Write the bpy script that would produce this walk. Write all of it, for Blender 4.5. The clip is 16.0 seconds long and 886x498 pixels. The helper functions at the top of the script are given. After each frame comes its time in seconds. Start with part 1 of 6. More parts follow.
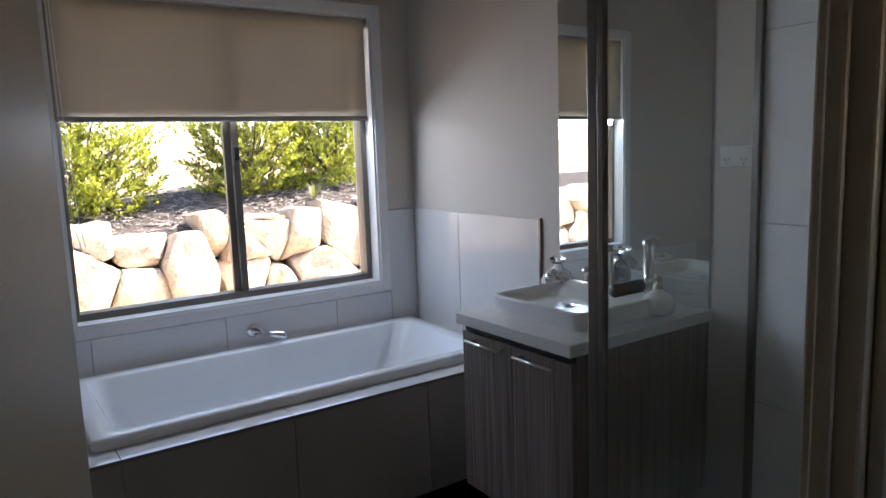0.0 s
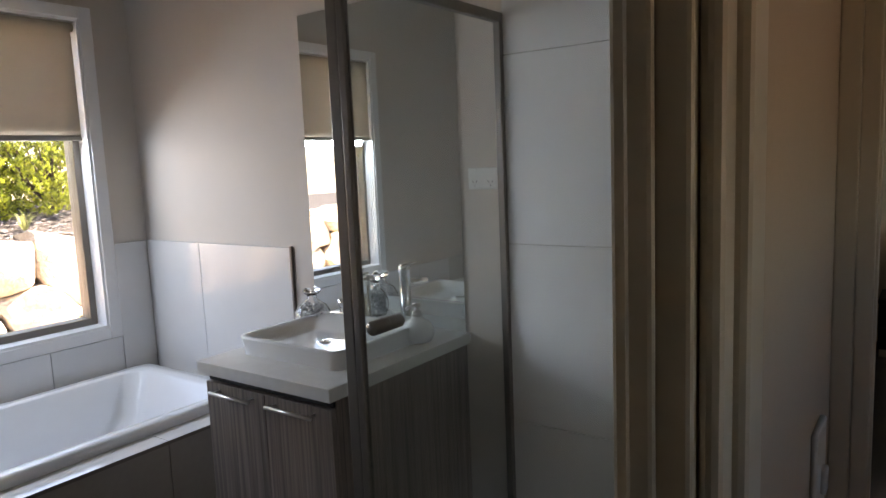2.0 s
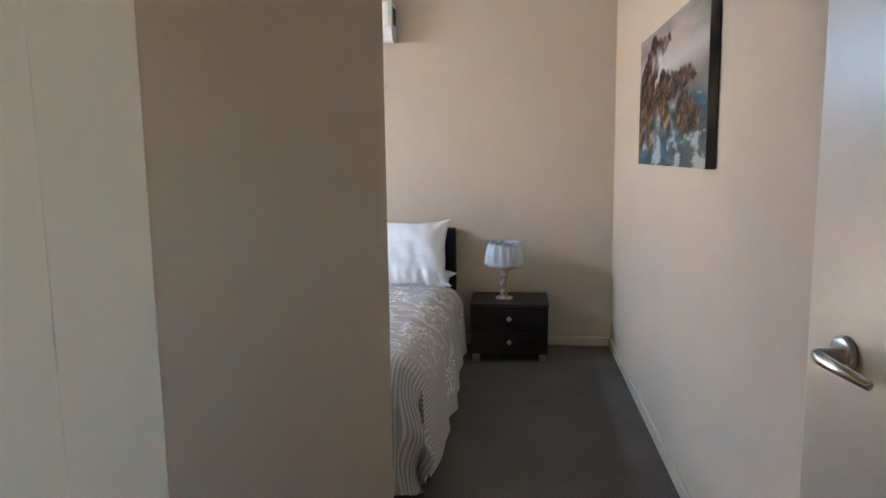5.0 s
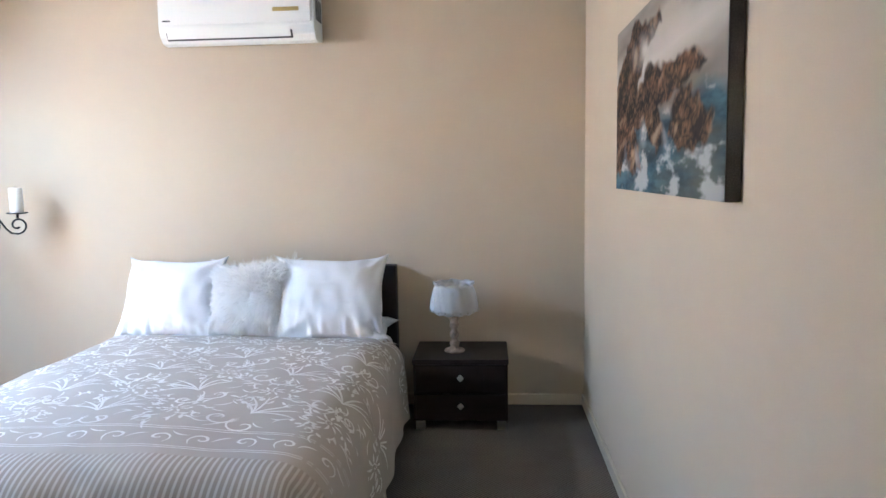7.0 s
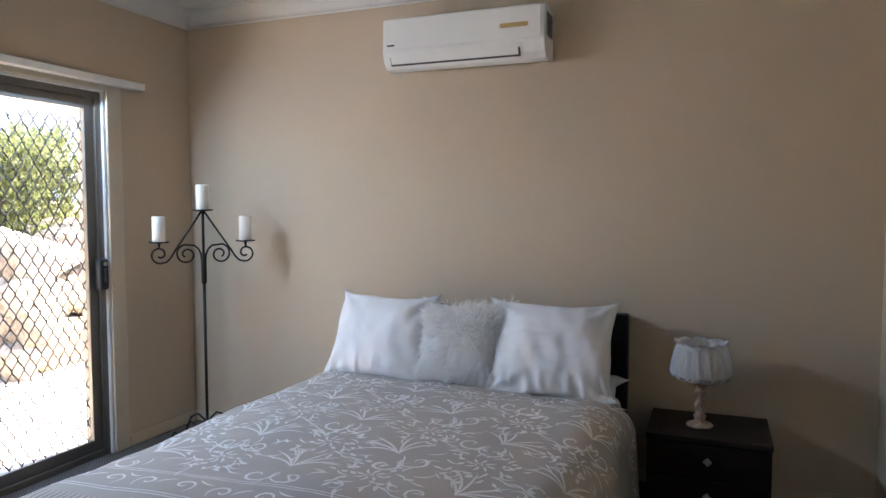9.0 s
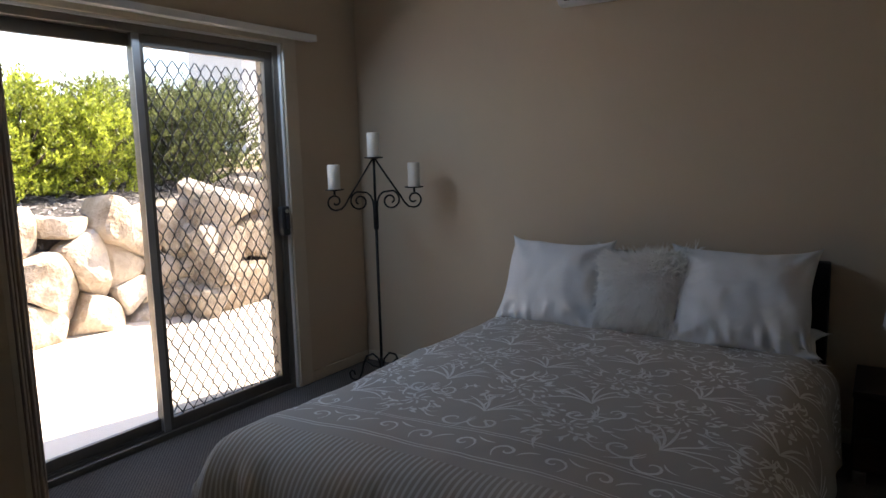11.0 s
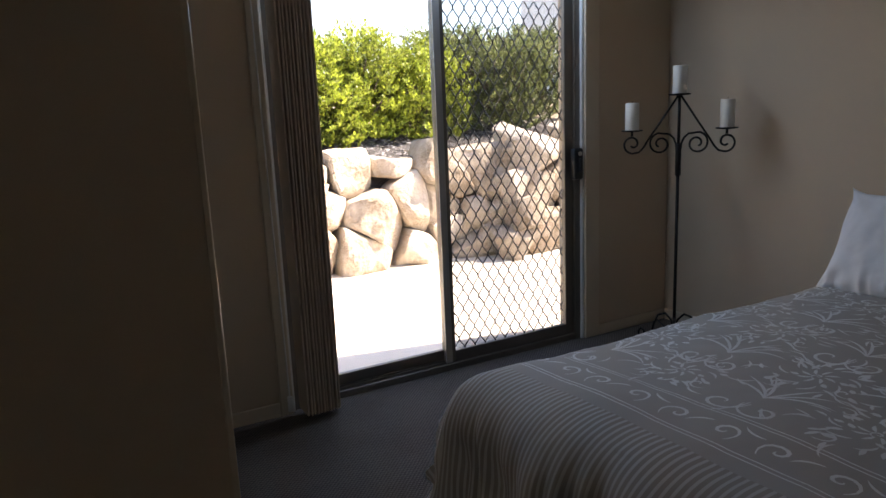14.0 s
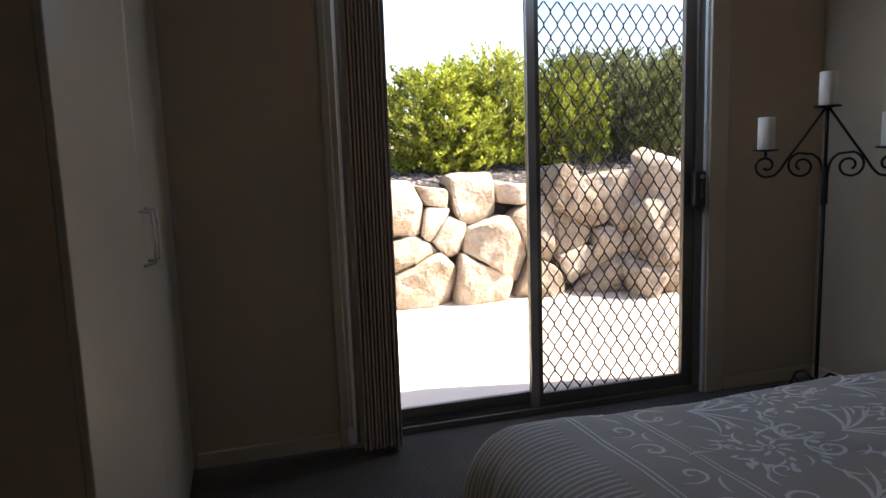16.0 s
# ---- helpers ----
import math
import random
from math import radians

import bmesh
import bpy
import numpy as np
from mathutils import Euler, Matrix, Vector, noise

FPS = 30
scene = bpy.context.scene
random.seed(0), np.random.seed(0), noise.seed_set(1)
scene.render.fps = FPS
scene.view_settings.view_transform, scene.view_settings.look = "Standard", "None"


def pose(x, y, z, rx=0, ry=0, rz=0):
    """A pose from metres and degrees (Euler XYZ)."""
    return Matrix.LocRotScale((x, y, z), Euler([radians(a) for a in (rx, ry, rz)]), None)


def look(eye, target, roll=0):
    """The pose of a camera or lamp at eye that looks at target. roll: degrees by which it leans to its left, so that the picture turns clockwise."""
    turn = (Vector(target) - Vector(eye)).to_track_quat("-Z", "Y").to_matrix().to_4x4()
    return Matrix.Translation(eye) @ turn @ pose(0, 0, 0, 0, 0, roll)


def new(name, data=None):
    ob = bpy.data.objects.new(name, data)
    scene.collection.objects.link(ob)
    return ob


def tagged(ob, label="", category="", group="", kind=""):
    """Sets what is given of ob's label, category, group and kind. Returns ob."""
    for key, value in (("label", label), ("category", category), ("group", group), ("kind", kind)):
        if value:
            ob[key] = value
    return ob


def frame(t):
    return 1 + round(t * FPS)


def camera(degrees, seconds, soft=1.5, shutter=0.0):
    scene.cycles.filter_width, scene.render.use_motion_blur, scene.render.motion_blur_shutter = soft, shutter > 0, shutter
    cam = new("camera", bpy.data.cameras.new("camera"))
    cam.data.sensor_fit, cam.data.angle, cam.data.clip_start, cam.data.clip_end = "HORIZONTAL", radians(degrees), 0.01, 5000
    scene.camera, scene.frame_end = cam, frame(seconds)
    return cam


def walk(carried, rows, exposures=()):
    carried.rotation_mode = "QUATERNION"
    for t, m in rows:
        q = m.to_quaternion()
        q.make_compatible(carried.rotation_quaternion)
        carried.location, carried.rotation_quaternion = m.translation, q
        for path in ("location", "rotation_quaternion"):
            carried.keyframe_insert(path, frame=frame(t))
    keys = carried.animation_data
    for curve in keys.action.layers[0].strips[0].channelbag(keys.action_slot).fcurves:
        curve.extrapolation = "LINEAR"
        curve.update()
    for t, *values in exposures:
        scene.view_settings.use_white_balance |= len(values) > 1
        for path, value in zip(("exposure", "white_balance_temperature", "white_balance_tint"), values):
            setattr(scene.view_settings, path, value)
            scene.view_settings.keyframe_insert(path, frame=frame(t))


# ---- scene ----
cam = camera(65.4, 16.0)
# stops over the clip: the phone's camera brightens towards the dim bedroom and darkens towards the glass door
EXPOSURES = [(0.0, 2.85, 6900, 21), (1.0, 2.8, 7000, 21), (1.5, 2.85, 7150, 22), (2.0, 3.4, 7700, 22), (2.5, 4.4, 7700, 23), (3.0, 5.1, 7500, 22), (3.5, 5.4, 7050, 20),
             (4.2, 5.4, 6550, 17), (6.5, 5.6, 6200, 14), (8.0, 5.2, 6450, 15), (9.0, 4.4, 6600, 15), (9.7, 3.5, 6700, 15), (12.0, 2.6, 6850, 17), (14.5, 2.55, 6800, 17), (16.0, 2.25, 6800, 18)]
PATH = [
    (0, (0.683, -0.102, 1.466), (1.799, 1.534, 1.183), -2.0),
    (0.5, (0.69, -0.104, 1.482), (1.838, 1.511, 1.211), -1.3),
    (1, (0.709, -0.088, 1.485), (1.933, 1.471, 1.214), -0.7),
    (1.5, (0.768, -0.029, 1.479), (2.206, 1.336, 1.216), -0.9),
    (2, (0.829, 0.018, 1.478), (2.442, 1.173, 1.224), -2.4),
    (2.5, (0.912, 0.022, 1.465), (2.724, 0.837, 1.241), -1.6),
    (3, (0.989, 0.014, 1.454), (2.892, 0.596, 1.257), -1.4),
    (3.5, (1.124, 0.002, 1.435), (3.067, 0.448, 1.272), -1.3),
    (4, (1.289, -0.009, 1.428), (3.253, 0.307, 1.219), -1.3),
    (6.5, (2.475, -0.093, 1.395), (4.45, 0.073, 1.123), -0.3),
    (7, (2.639, -0.132, 1.429), (4.622, 0.003, 1.21), -1.0),
    (7.5, (2.818, -0.125, 1.46), (4.798, 0.089, 1.284), 0.2),
    (8, (2.96, -0.08, 1.481), (4.919, 0.295, 1.338), -0.7),
    (8.5, (3.062, -0.035, 1.448), (4.96, 0.582, 1.319), -0.8),
    (9, (3.118, 0.033, 1.435), (4.977, 0.762, 1.314), -0.1),
    (9.5, (3.128, 0.106, 1.442), (4.871, 1.075, 1.288), -0.8),
    (12, (3.076, 0.241, 1.435), (4.733, 1.309, 1.097), -0.8),
    (12.5, (3.077, 0.241, 1.415), (4.712, 1.325, 1.025), 0.6),
    (13, (3.186, 0.245, 1.376), (4.717, 1.452, 0.931), 2.9),
    (13.5, (3.292, 0.218, 1.368), (4.601, 1.663, 0.925), -0.7),
    (14, (3.406, 0.226, 1.375), (4.381, 1.928, 0.988), -2.4),
    (14.5, (3.465, 0.238, 1.36), (4.36, 1.985, 0.981), -3.3),
    (15, (3.532, 0.293, 1.337), (4.441, 2.036, 0.97), -1.9),
    (15.5, (3.697, 0.353, 1.297), (4.53, 2.144, 0.984), -1.9),
    (16, (3.885, 0.35, 1.28), (4.437, 2.252, 1.001), -2.0),
]
walk(cam, [(t, look(eye, target, roll)) for t, eye, target, roll in PATH], EXPOSURES)

# ---- light ----
world = bpy.data.worlds.new("sky")
scene.world = world
world.use_nodes = True
wn = world.node_tree
sky = wn.nodes.new("ShaderNodeTexSky")
sky.sky_type, sky.sun_disc = "NISHITA", False
SUN_ELEVATION, SUN_AZIMUTH = 52.0, 103.0      # azimuth clockwise from +y
sky.sun_elevation, sky.sun_rotation = radians(SUN_ELEVATION), radians(SUN_AZIMUTH)
wn.nodes["Background"].inputs[1].default_value = 0.12
wn.links.new(sky.outputs[0], wn.nodes["Background"].inputs[0])
sun = new("sun", bpy.data.lights.new("sun", "SUN"))
sun.data.energy, sun.data.angle, sun.data.color = 4.5, radians(0.6), (1.0, 0.93, 0.80)
sa, se = radians(SUN_AZIMUTH), radians(SUN_ELEVATION)
sun.matrix_world = look((20 * math.sin(sa) * math.cos(se), 20 * math.cos(sa) * math.cos(se), 20 * math.sin(se)), (0, 0, 0))


# added fill lamps for daylight at the head of the bathroom window's clear half, and at the head of the glass door
for nm, at, to, sx, sy, watts, col in (("window_fill_strip", (1.77, 3.30, 1.625), (1.77, 2.2, 1.0), 1.40, 0.05, 1.6, (0.58, 0.78, 1.0)),
                                       ("glass_door_fill_strip", (5.2, 3.27, 2.06), (5.2, 1.7, 0.6), 1.60, 0.06, 1.5, (0.50, 0.72, 1.0))):
    lamp = new(nm, bpy.data.lights.new(nm, "AREA"))
    lamp.data.shape, lamp.data.size, lamp.data.size_y, lamp.data.energy, lamp.data.color = "RECTANGLE", sx, sy, watts, col
    lamp.matrix_world = look(at, to)


# ---- materials ----
def mat(name, color, rough=0.6, metal=0.0, var=0.1, scale=4.0, grain=120.0, bump=0.1, dist=0.002, tint=None, spec=0.5, coords="Object", stretch=(1, 1, 1), random_mix=0.0):
    """A surface with variation at two scales: broad patches and fine grain, with relief from the grain."""
    m = bpy.data.materials.new(name)
    m.use_nodes = True
    nt = m.node_tree
    b = nt.nodes["Principled BSDF"]
    b.inputs["Roughness"].default_value, b.inputs["Metallic"].default_value = rough, metal
    b.inputs["Specular IOR Level"].default_value = spec
    tc = nt.nodes.new("ShaderNodeTexCoord")
    mp = nt.nodes.new("ShaderNodeMapping")
    mp.inputs["Scale"].default_value = stretch
    nt.links.new(tc.outputs[coords], mp.inputs["Vector"])
    n1, n2 = nt.nodes.new("ShaderNodeTexNoise"), nt.nodes.new("ShaderNodeTexNoise")
    n1.inputs["Scale"].default_value, n2.inputs["Scale"].default_value = scale, grain
    n1.inputs["Detail"].default_value, n2.inputs["Detail"].default_value = 4, 3
    for n in (n1, n2):
        nt.links.new(mp.outputs[0], n.inputs["Vector"])
    mixn = nt.nodes.new("ShaderNodeMix")
    mixn.data_type = "FLOAT"
    mixn.inputs[0].default_value = 0.35
    nt.links.new(n1.outputs["Fac"], mixn.inputs[2])
    nt.links.new(n2.outputs["Fac"], mixn.inputs[3])
    fac = mixn.outputs[0]
    if random_mix:
        oi = nt.nodes.new("ShaderNodeObjectInfo")
        mx = nt.nodes.new("ShaderNodeMix")
        mx.data_type = "FLOAT"
        mx.inputs[0].default_value = random_mix
        nt.links.new(fac, mx.inputs[2])
        nt.links.new(oi.outputs["Random"], mx.inputs[3])
        fac = mx.outputs[0]
    ramp = nt.nodes.new("ShaderNodeValToRGB")
    lo = [max(0.0, c * (1 - 2.2 * var)) for c in color]
    hi = [min(1.0, c * (1 + 2.2 * var)) for c in (tint or color)]
    ramp.color_ramp.elements[0].color, ramp.color_ramp.elements[1].color = (*lo, 1), (*hi, 1)
    ramp.color_ramp.elements[0].position, ramp.color_ramp.elements[1].position = 0.25, 0.75
    nt.links.new(fac, ramp.inputs[0])
    nt.links.new(ramp.outputs[0], b.inputs["Base Color"])
    if bump:
        bp = nt.nodes.new("ShaderNodeBump")
        bp.inputs["Strength"].default_value, bp.inputs["Distance"].default_value = bump, dist
        nt.links.new(n2.outputs["Fac"], bp.inputs["Height"])
        nt.links.new(bp.outputs[0], b.inputs["Normal"])
    return m


def shiny(name, color, rough, metal=1.0):
    return mat(name, color, rough, metal, var=0.03, scale=10, grain=300, bump=0.02)


def glass(name, color=(1, 1, 1), rough=0.0):
    m = bpy.data.materials.new(name)
    m.use_nodes = True
    b = m.node_tree.nodes["Principled BSDF"]
    b.inputs["Base Color"].default_value = (*color, 1)
    b.inputs["Roughness"].default_value, b.inputs["Transmission Weight"].default_value, b.inputs["IOR"].default_value = rough, 1.0, 1.45
    return m


M_WALL = mat("wall_paint", (0.57, 0.465, 0.35), 0.75, var=0.02, scale=1.5, grain=260, bump=0.08, dist=0.001, spec=0.25)
M_BATHWALL = mat("bathroom_paint", (0.62, 0.56, 0.50), 0.7, var=0.02, scale=1.5, grain=260, bump=0.06, dist=0.001)
M_CEIL = mat("ceiling_paint", (0.74, 0.72, 0.69), 0.85, var=0.02, scale=1.2, grain=200, bump=0.05)
M_TRIM = mat("trim_gloss_paint", (0.62, 0.535, 0.42), 0.3, var=0.02, scale=3, grain=60, bump=0.05, dist=0.0008)
M_WHITE = mat("white_paint", (0.82, 0.81, 0.80), 0.35, var=0.02, scale=3, grain=90, bump=0.04)
M_TILE = mat("glazed_tile", (0.72, 0.71, 0.70), 0.07, var=0.02, scale=2, grain=15, bump=0.01, random_mix=0.3)
M_GROUT = mat("grout", (0.55, 0.53, 0.50), 0.9, var=0.08, scale=20, grain=300)
M_FLOORTILE = mat("floor_tile", (0.30, 0.28, 0.26), 0.35, var=0.06, scale=3, grain=60, random_mix=0.3)
M_ACRYLIC = mat("bath_acrylic", (0.85, 0.86, 0.87), 0.12, var=0.01, scale=2, grain=20, bump=0.0)
M_CERAMIC = mat("white_ceramic", (0.85, 0.85, 0.84), 0.1, var=0.01, scale=2, grain=20, bump=0.0)
M_STONETOP = mat("benchtop", (0.78, 0.78, 0.76), 0.18, var=0.03, scale=30, grain=250, bump=0.02)
# paler than the frame: the patio's light on the mullion is in this colour
M_LITALU = mat("patio_lit_aluminium", (0.42, 0.40, 0.38), 0.4, 0.3, var=0.04, scale=6, grain=200, bump=0.04)
M_ALU = mat("bronze_aluminium", (0.20, 0.175, 0.15), 0.4, 0.6, var=0.04, scale=6, grain=200, bump=0.04)
M_GREYALU = mat("anodised_aluminium", (0.22, 0.20, 0.185), 0.35, 0.8, var=0.04, scale=6, grain=200, bump=0.04)
M_CHROME = shiny("chrome", (0.85, 0.86, 0.88), 0.08)
M_STEEL = shiny("brushed_steel", (0.62, 0.60, 0.57), 0.3)
M_BLACKIRON = mat("wrought_iron", (0.018, 0.016, 0.015), 0.5, 0.4, var=0.2, scale=30, grain=200, bump=0.2)
M_BLACKPLASTIC = mat("black_plastic", (0.02, 0.02, 0.022), 0.35, var=0.05, scale=20, grain=200)
M_WAX = mat("candle_wax", (0.85, 0.82, 0.76), 0.5, var=0.02, scale=10, grain=90, bump=0.05)
M_ESPRESSO = mat("espresso_wood", (0.022, 0.013, 0.011), 0.38, var=0.25, scale=6, grain=40, bump=0.06, stretch=(1, 0.15, 1), spec=0.25)
M_LEATHER = mat("black_leather", (0.010, 0.008, 0.009), 0.5, var=0.1, scale=8, grain=220, bump=0.3, spec=0.25)
M_COTTON = mat("white_cotton", (0.80, 0.80, 0.82), 0.85, var=0.02, scale=5, grain=500, bump=0.25, dist=0.001)
M_BLIND = mat("roller_blind_fabric", (0.42, 0.38, 0.32), 0.9, var=0.03, scale=4, grain=700, bump=0.3)
M_VANE = mat("vertical_blind_fabric", (0.50, 0.40, 0.31), 0.85, var=0.06, scale=4, grain=500, bump=0.2)
M_PLASTIC = mat("white_plastic", (0.80, 0.80, 0.78), 0.3, var=0.01, scale=4, grain=60, bump=0.01)
M_GOLD = shiny("brass_strip", (0.55, 0.42, 0.18), 0.3)
M_CONCRETE = mat("patio_concrete", (0.64, 0.565, 0.47), 0.85, var=0.08, scale=1.3, grain=120, bump=0.3)
M_ROCK = mat("sandstone", (0.40, 0.265, 0.145), 0.9, var=0.24, scale=4.5, grain=30, bump=0.9, dist=0.02, tint=(0.47, 0.415, 0.345), random_mix=0.22)
M_MULCH = mat("bark_mulch", (0.05, 0.043, 0.04), 0.95, var=0.4, scale=12, grain=60, bump=1.0, dist=0.03)
M_EARTH = mat("dry_earth", (0.32, 0.26, 0.19), 0.95, var=0.2, scale=0.8, grain=20, bump=0.6, dist=0.02)
M_BARK = mat("shrub_bark", (0.10, 0.075, 0.055), 0.9, var=0.3, scale=20, grain=90, bump=0.6)
M_RENDER = mat("rendered_wall", (0.84, 0.82, 0.79), 0.8, var=0.03, scale=2, grain=90, bump=0.2)
M_GLASS = glass("clear_glass")
M_SHOWERGLASS = glass("shower_glass", (0.96, 0.99, 0.98))


def mirror_mat():
    m = bpy.data.materials.new("mirror_silver")
    m.use_nodes = True
    b = m.node_tree.nodes["Principled BSDF"]
    b.inputs["Base Color"].default_value = (0.86, 0.90, 0.89, 1)
    b.inputs["Metallic"].default_value, b.inputs["Roughness"].default_value = 1.0, 0.01
    return m


M_MIRROR = mirror_mat()


def woodgrain(name, dark, light, axis):
    """Straight-grained laminate: fine streaks along one axis."""
    st = [60, 60, 60]
    st[axis] = 1.2
    return mat(name, dark, 0.45, var=0.3, scale=1.0, grain=3.0, bump=0.15, tint=light, stretch=st)


M_LAMINATE = woodgrain("grey_oak_laminate", (0.16, 0.125, 0.105), (0.24, 0.19, 0.165), 2)


def carpet_mat():
    """Loop-pile carpet with small staggered dots."""
    m = mat("loop_carpet", (0.165, 0.140, 0.125), 0.95, var=0.12, scale=3, grain=260, bump=0.0, spec=0.15)
    nt = m.node_tree
    b = nt.nodes["Principled BSDF"]
    tc = nt.nodes.new("ShaderNodeTexCoord")
    mp = nt.nodes.new("ShaderNodeMapping")
    mp.inputs["Rotation"].default_value = (0, 0, radians(45))
    mp.inputs["Scale"].default_value = (75, 75, 75)
    vo = nt.nodes.new("ShaderNodeTexVoronoi")
    vo.inputs["Randomness"].default_value = 0.12
    vo.inputs["Scale"].default_value = 1.0
    nt.links.new(tc.outputs["Object"], mp.inputs["Vector"])
    nt.links.new(mp.outputs[0], vo.inputs["Vector"])
    old = b.inputs["Base Color"].links[0].from_socket
    mx = nt.nodes.new("ShaderNodeMix")
    mx.data_type, mx.blend_type = "RGBA", "MULTIPLY"
    rp = nt.nodes.new("ShaderNodeValToRGB")
    rp.color_ramp.elements[0].color, rp.color_ramp.elements[1].color = (1, 1, 1, 1), (0.42, 0.42, 0.42, 1)
    rp.color_ramp.elements[0].position, rp.color_ramp.elements[1].position = 0.25, 0.6
    nt.links.new(vo.outputs["Distance"], rp.inputs[0])
    mx.inputs[0].default_value = 1.0
    nt.links.new(old, mx.inputs[6])
    nt.links.new(rp.outputs[0], mx.inputs[7])
    nt.links.new(mx.outputs[2], b.inputs["Base Color"])
    bp = nt.nodes.new("ShaderNodeBump")
    bp.invert = True
    bp.inputs["Strength"].default_value, bp.inputs["Distance"].default_value = 0.8, 0.006
    nt.links.new(vo.outputs["Distance"], bp.inputs["Height"])
    nt.links.new(bp.outputs[0], b.inputs["Normal"])
    return m


M_CARPET = carpet_mat()


# ---- building helpers ----
def finish(name, bm, material, smooth=False):
    me = bpy.data.meshes.new(name)
    bm.normal_update()
    bm.to_mesh(me)
    bm.free()
    for mt in (material if isinstance(material, (list, tuple)) else (material,)):
        me.materials.append(mt)
    if smooth:
        for p in me.polygons:
            p.use_smooth = True
    return me


def part(name, bm, material, parent, label="", smooth=False):
    ob = new(name, finish(name, bm, material, smooth))
    ob.parent = parent
    if parent is not None:
        ob.matrix_basis = Matrix.Translation(-parent_origin(parent))
    if label:
        ob["label"] = label
    return ob


ORIGIN = {}


def parent_origin(ob):
    return ORIGIN.get(ob.name, Vector((0, 0, 0)))


def thing(name, at, label, category, group="", kind=""):
    """An empty at a thing's base; its parts are given in world coordinates."""
    ob = new(name)
    ob.empty_display_size = 0.1
    ob.location = at
    ORIGIN[ob.name] = Vector(at)
    return tagged(ob, label, category, group, kind)


def solid(name, bm, material, label="", category="", kind="structure", smooth=False, group=""):
    return tagged(new(name, finish(name, bm, material, smooth)), label, category, group, kind)


def box(bm, x0, y0, z0, x1, y1, z1, bevel=0.0, segs=2, m=None):
    """Adds a box between two corners, with bevelled edges."""
    r = bmesh.ops.create_cube(bm, size=1.0)
    vs = r["verts"]
    bmesh.ops.scale(bm, vec=(abs(x1 - x0), abs(y1 - y0), abs(z1 - z0)), verts=vs)
    bmesh.ops.translate(bm, vec=((x0 + x1) / 2, (y0 + y1) / 2, (z0 + z1) / 2), verts=vs)
    if bevel:
        es = list({e for v in vs for e in v.link_edges})
        g = bmesh.ops.bevel(bm, geom=es, offset=bevel, segments=segs, profile=0.5, affect="EDGES")
        vs = list({v for f in g["faces"] for v in f.verts} | {v for v in vs if v.is_valid})
    if m is not None:
        bmesh.ops.transform(bm, matrix=m, verts=[v for v in vs if v.is_valid])
    return vs


def B(*a, **k):
    bm = bmesh.new()
    box(bm, *a, **k)
    return bm


def lathe(bm, profile, segs=24, m=Matrix()):
    """Turns a profile of (radius, height) round z."""
    rings = []
    for r, z in profile:
        rings.append([bm.verts.new(m @ Vector((r * math.cos(2 * math.pi * k / segs), r * math.sin(2 * math.pi * k / segs), z))) for k in range(segs)])
    for a, b in zip(rings, rings[1:]):
        for k in range(segs):
            bm.faces.new((a[k], a[(k + 1) % segs], b[(k + 1) % segs], b[k]))
    if profile[0][0] > 1e-6:
        bm.faces.new(list(reversed(rings[0])))
    if profile[-1][0] > 1e-6:
        bm.faces.new(rings[-1])
    return bm


def tube(bm, pts, r, segs=8):
    """A round bar along points; r is one radius or one for each point."""
    pts = [Vector(p) for p in pts]
    rs = r if isinstance(r, (list, tuple)) else [r] * len(pts)
    d0 = (pts[1] - pts[0]).normalized()
    up = Vector((0, 0, 1)) if abs(d0.z) < 0.9 else Vector((1, 0, 0))
    rings = []
    for i, p in enumerate(pts):
        d = (pts[min(i + 1, len(pts) - 1)] - pts[max(i - 1, 0)]).normalized()
        a = d.cross(up)
        if a.length < 1e-4:
            a = d.cross(Vector((0, 1, 0)))
        a.normalize()
        up = a.cross(d).normalized()
        rings.append([bm.verts.new(p + rs[i] * (math.cos(2 * math.pi * k / segs) * a + math.sin(2 * math.pi * k / segs) * up)) for k in range(segs)])
    for a, b in zip(rings, rings[1:]):
        for k in range(segs):
            bm.faces.new((a[k], a[(k + 1) % segs], b[(k + 1) % segs], b[k]))
    bm.faces.new(list(reversed(rings[0])))
    bm.faces.new(rings[-1])
    return bm


def T(pts, r, segs=8):
    return tube(bmesh.new(), pts, r, segs)


# ---- plan ----
XE, YS, YN, CEIL = 6.80, -0.70, 3.28, 2.70       # bedroom: east, south and north faces, ceiling
XW = 2.985                                        # bedroom's west face, the mirror wall's back
XM = 2.80                                         # bathroom's mirror wall face
YC, YB = 0.118, 0.162                              # hall face and bathroom face of the wall between them
XD0, XD1 = 1.825, 1.935                            # wall with the bedroom doorway
RX, RY = 3.632, 1.43                               # robe front and its side wall
SLX0, SLX1, SLH = 4.295, 6.115, 2.10                # sliding door opening
WX0, WX1, WZ0, WZ1 = 1.005, 2.545, 0.745, 2.19    # bathroom window opening
T_OUT = 0.22
YP = 0.215                                        # north face of the passage past the bedroom doorway


def wall_boxes(name, boxes, material, label):
    bm = bmesh.new()
    for b in boxes:
        box(bm, *b)
    return solid(name, bm, material, label, "wall")


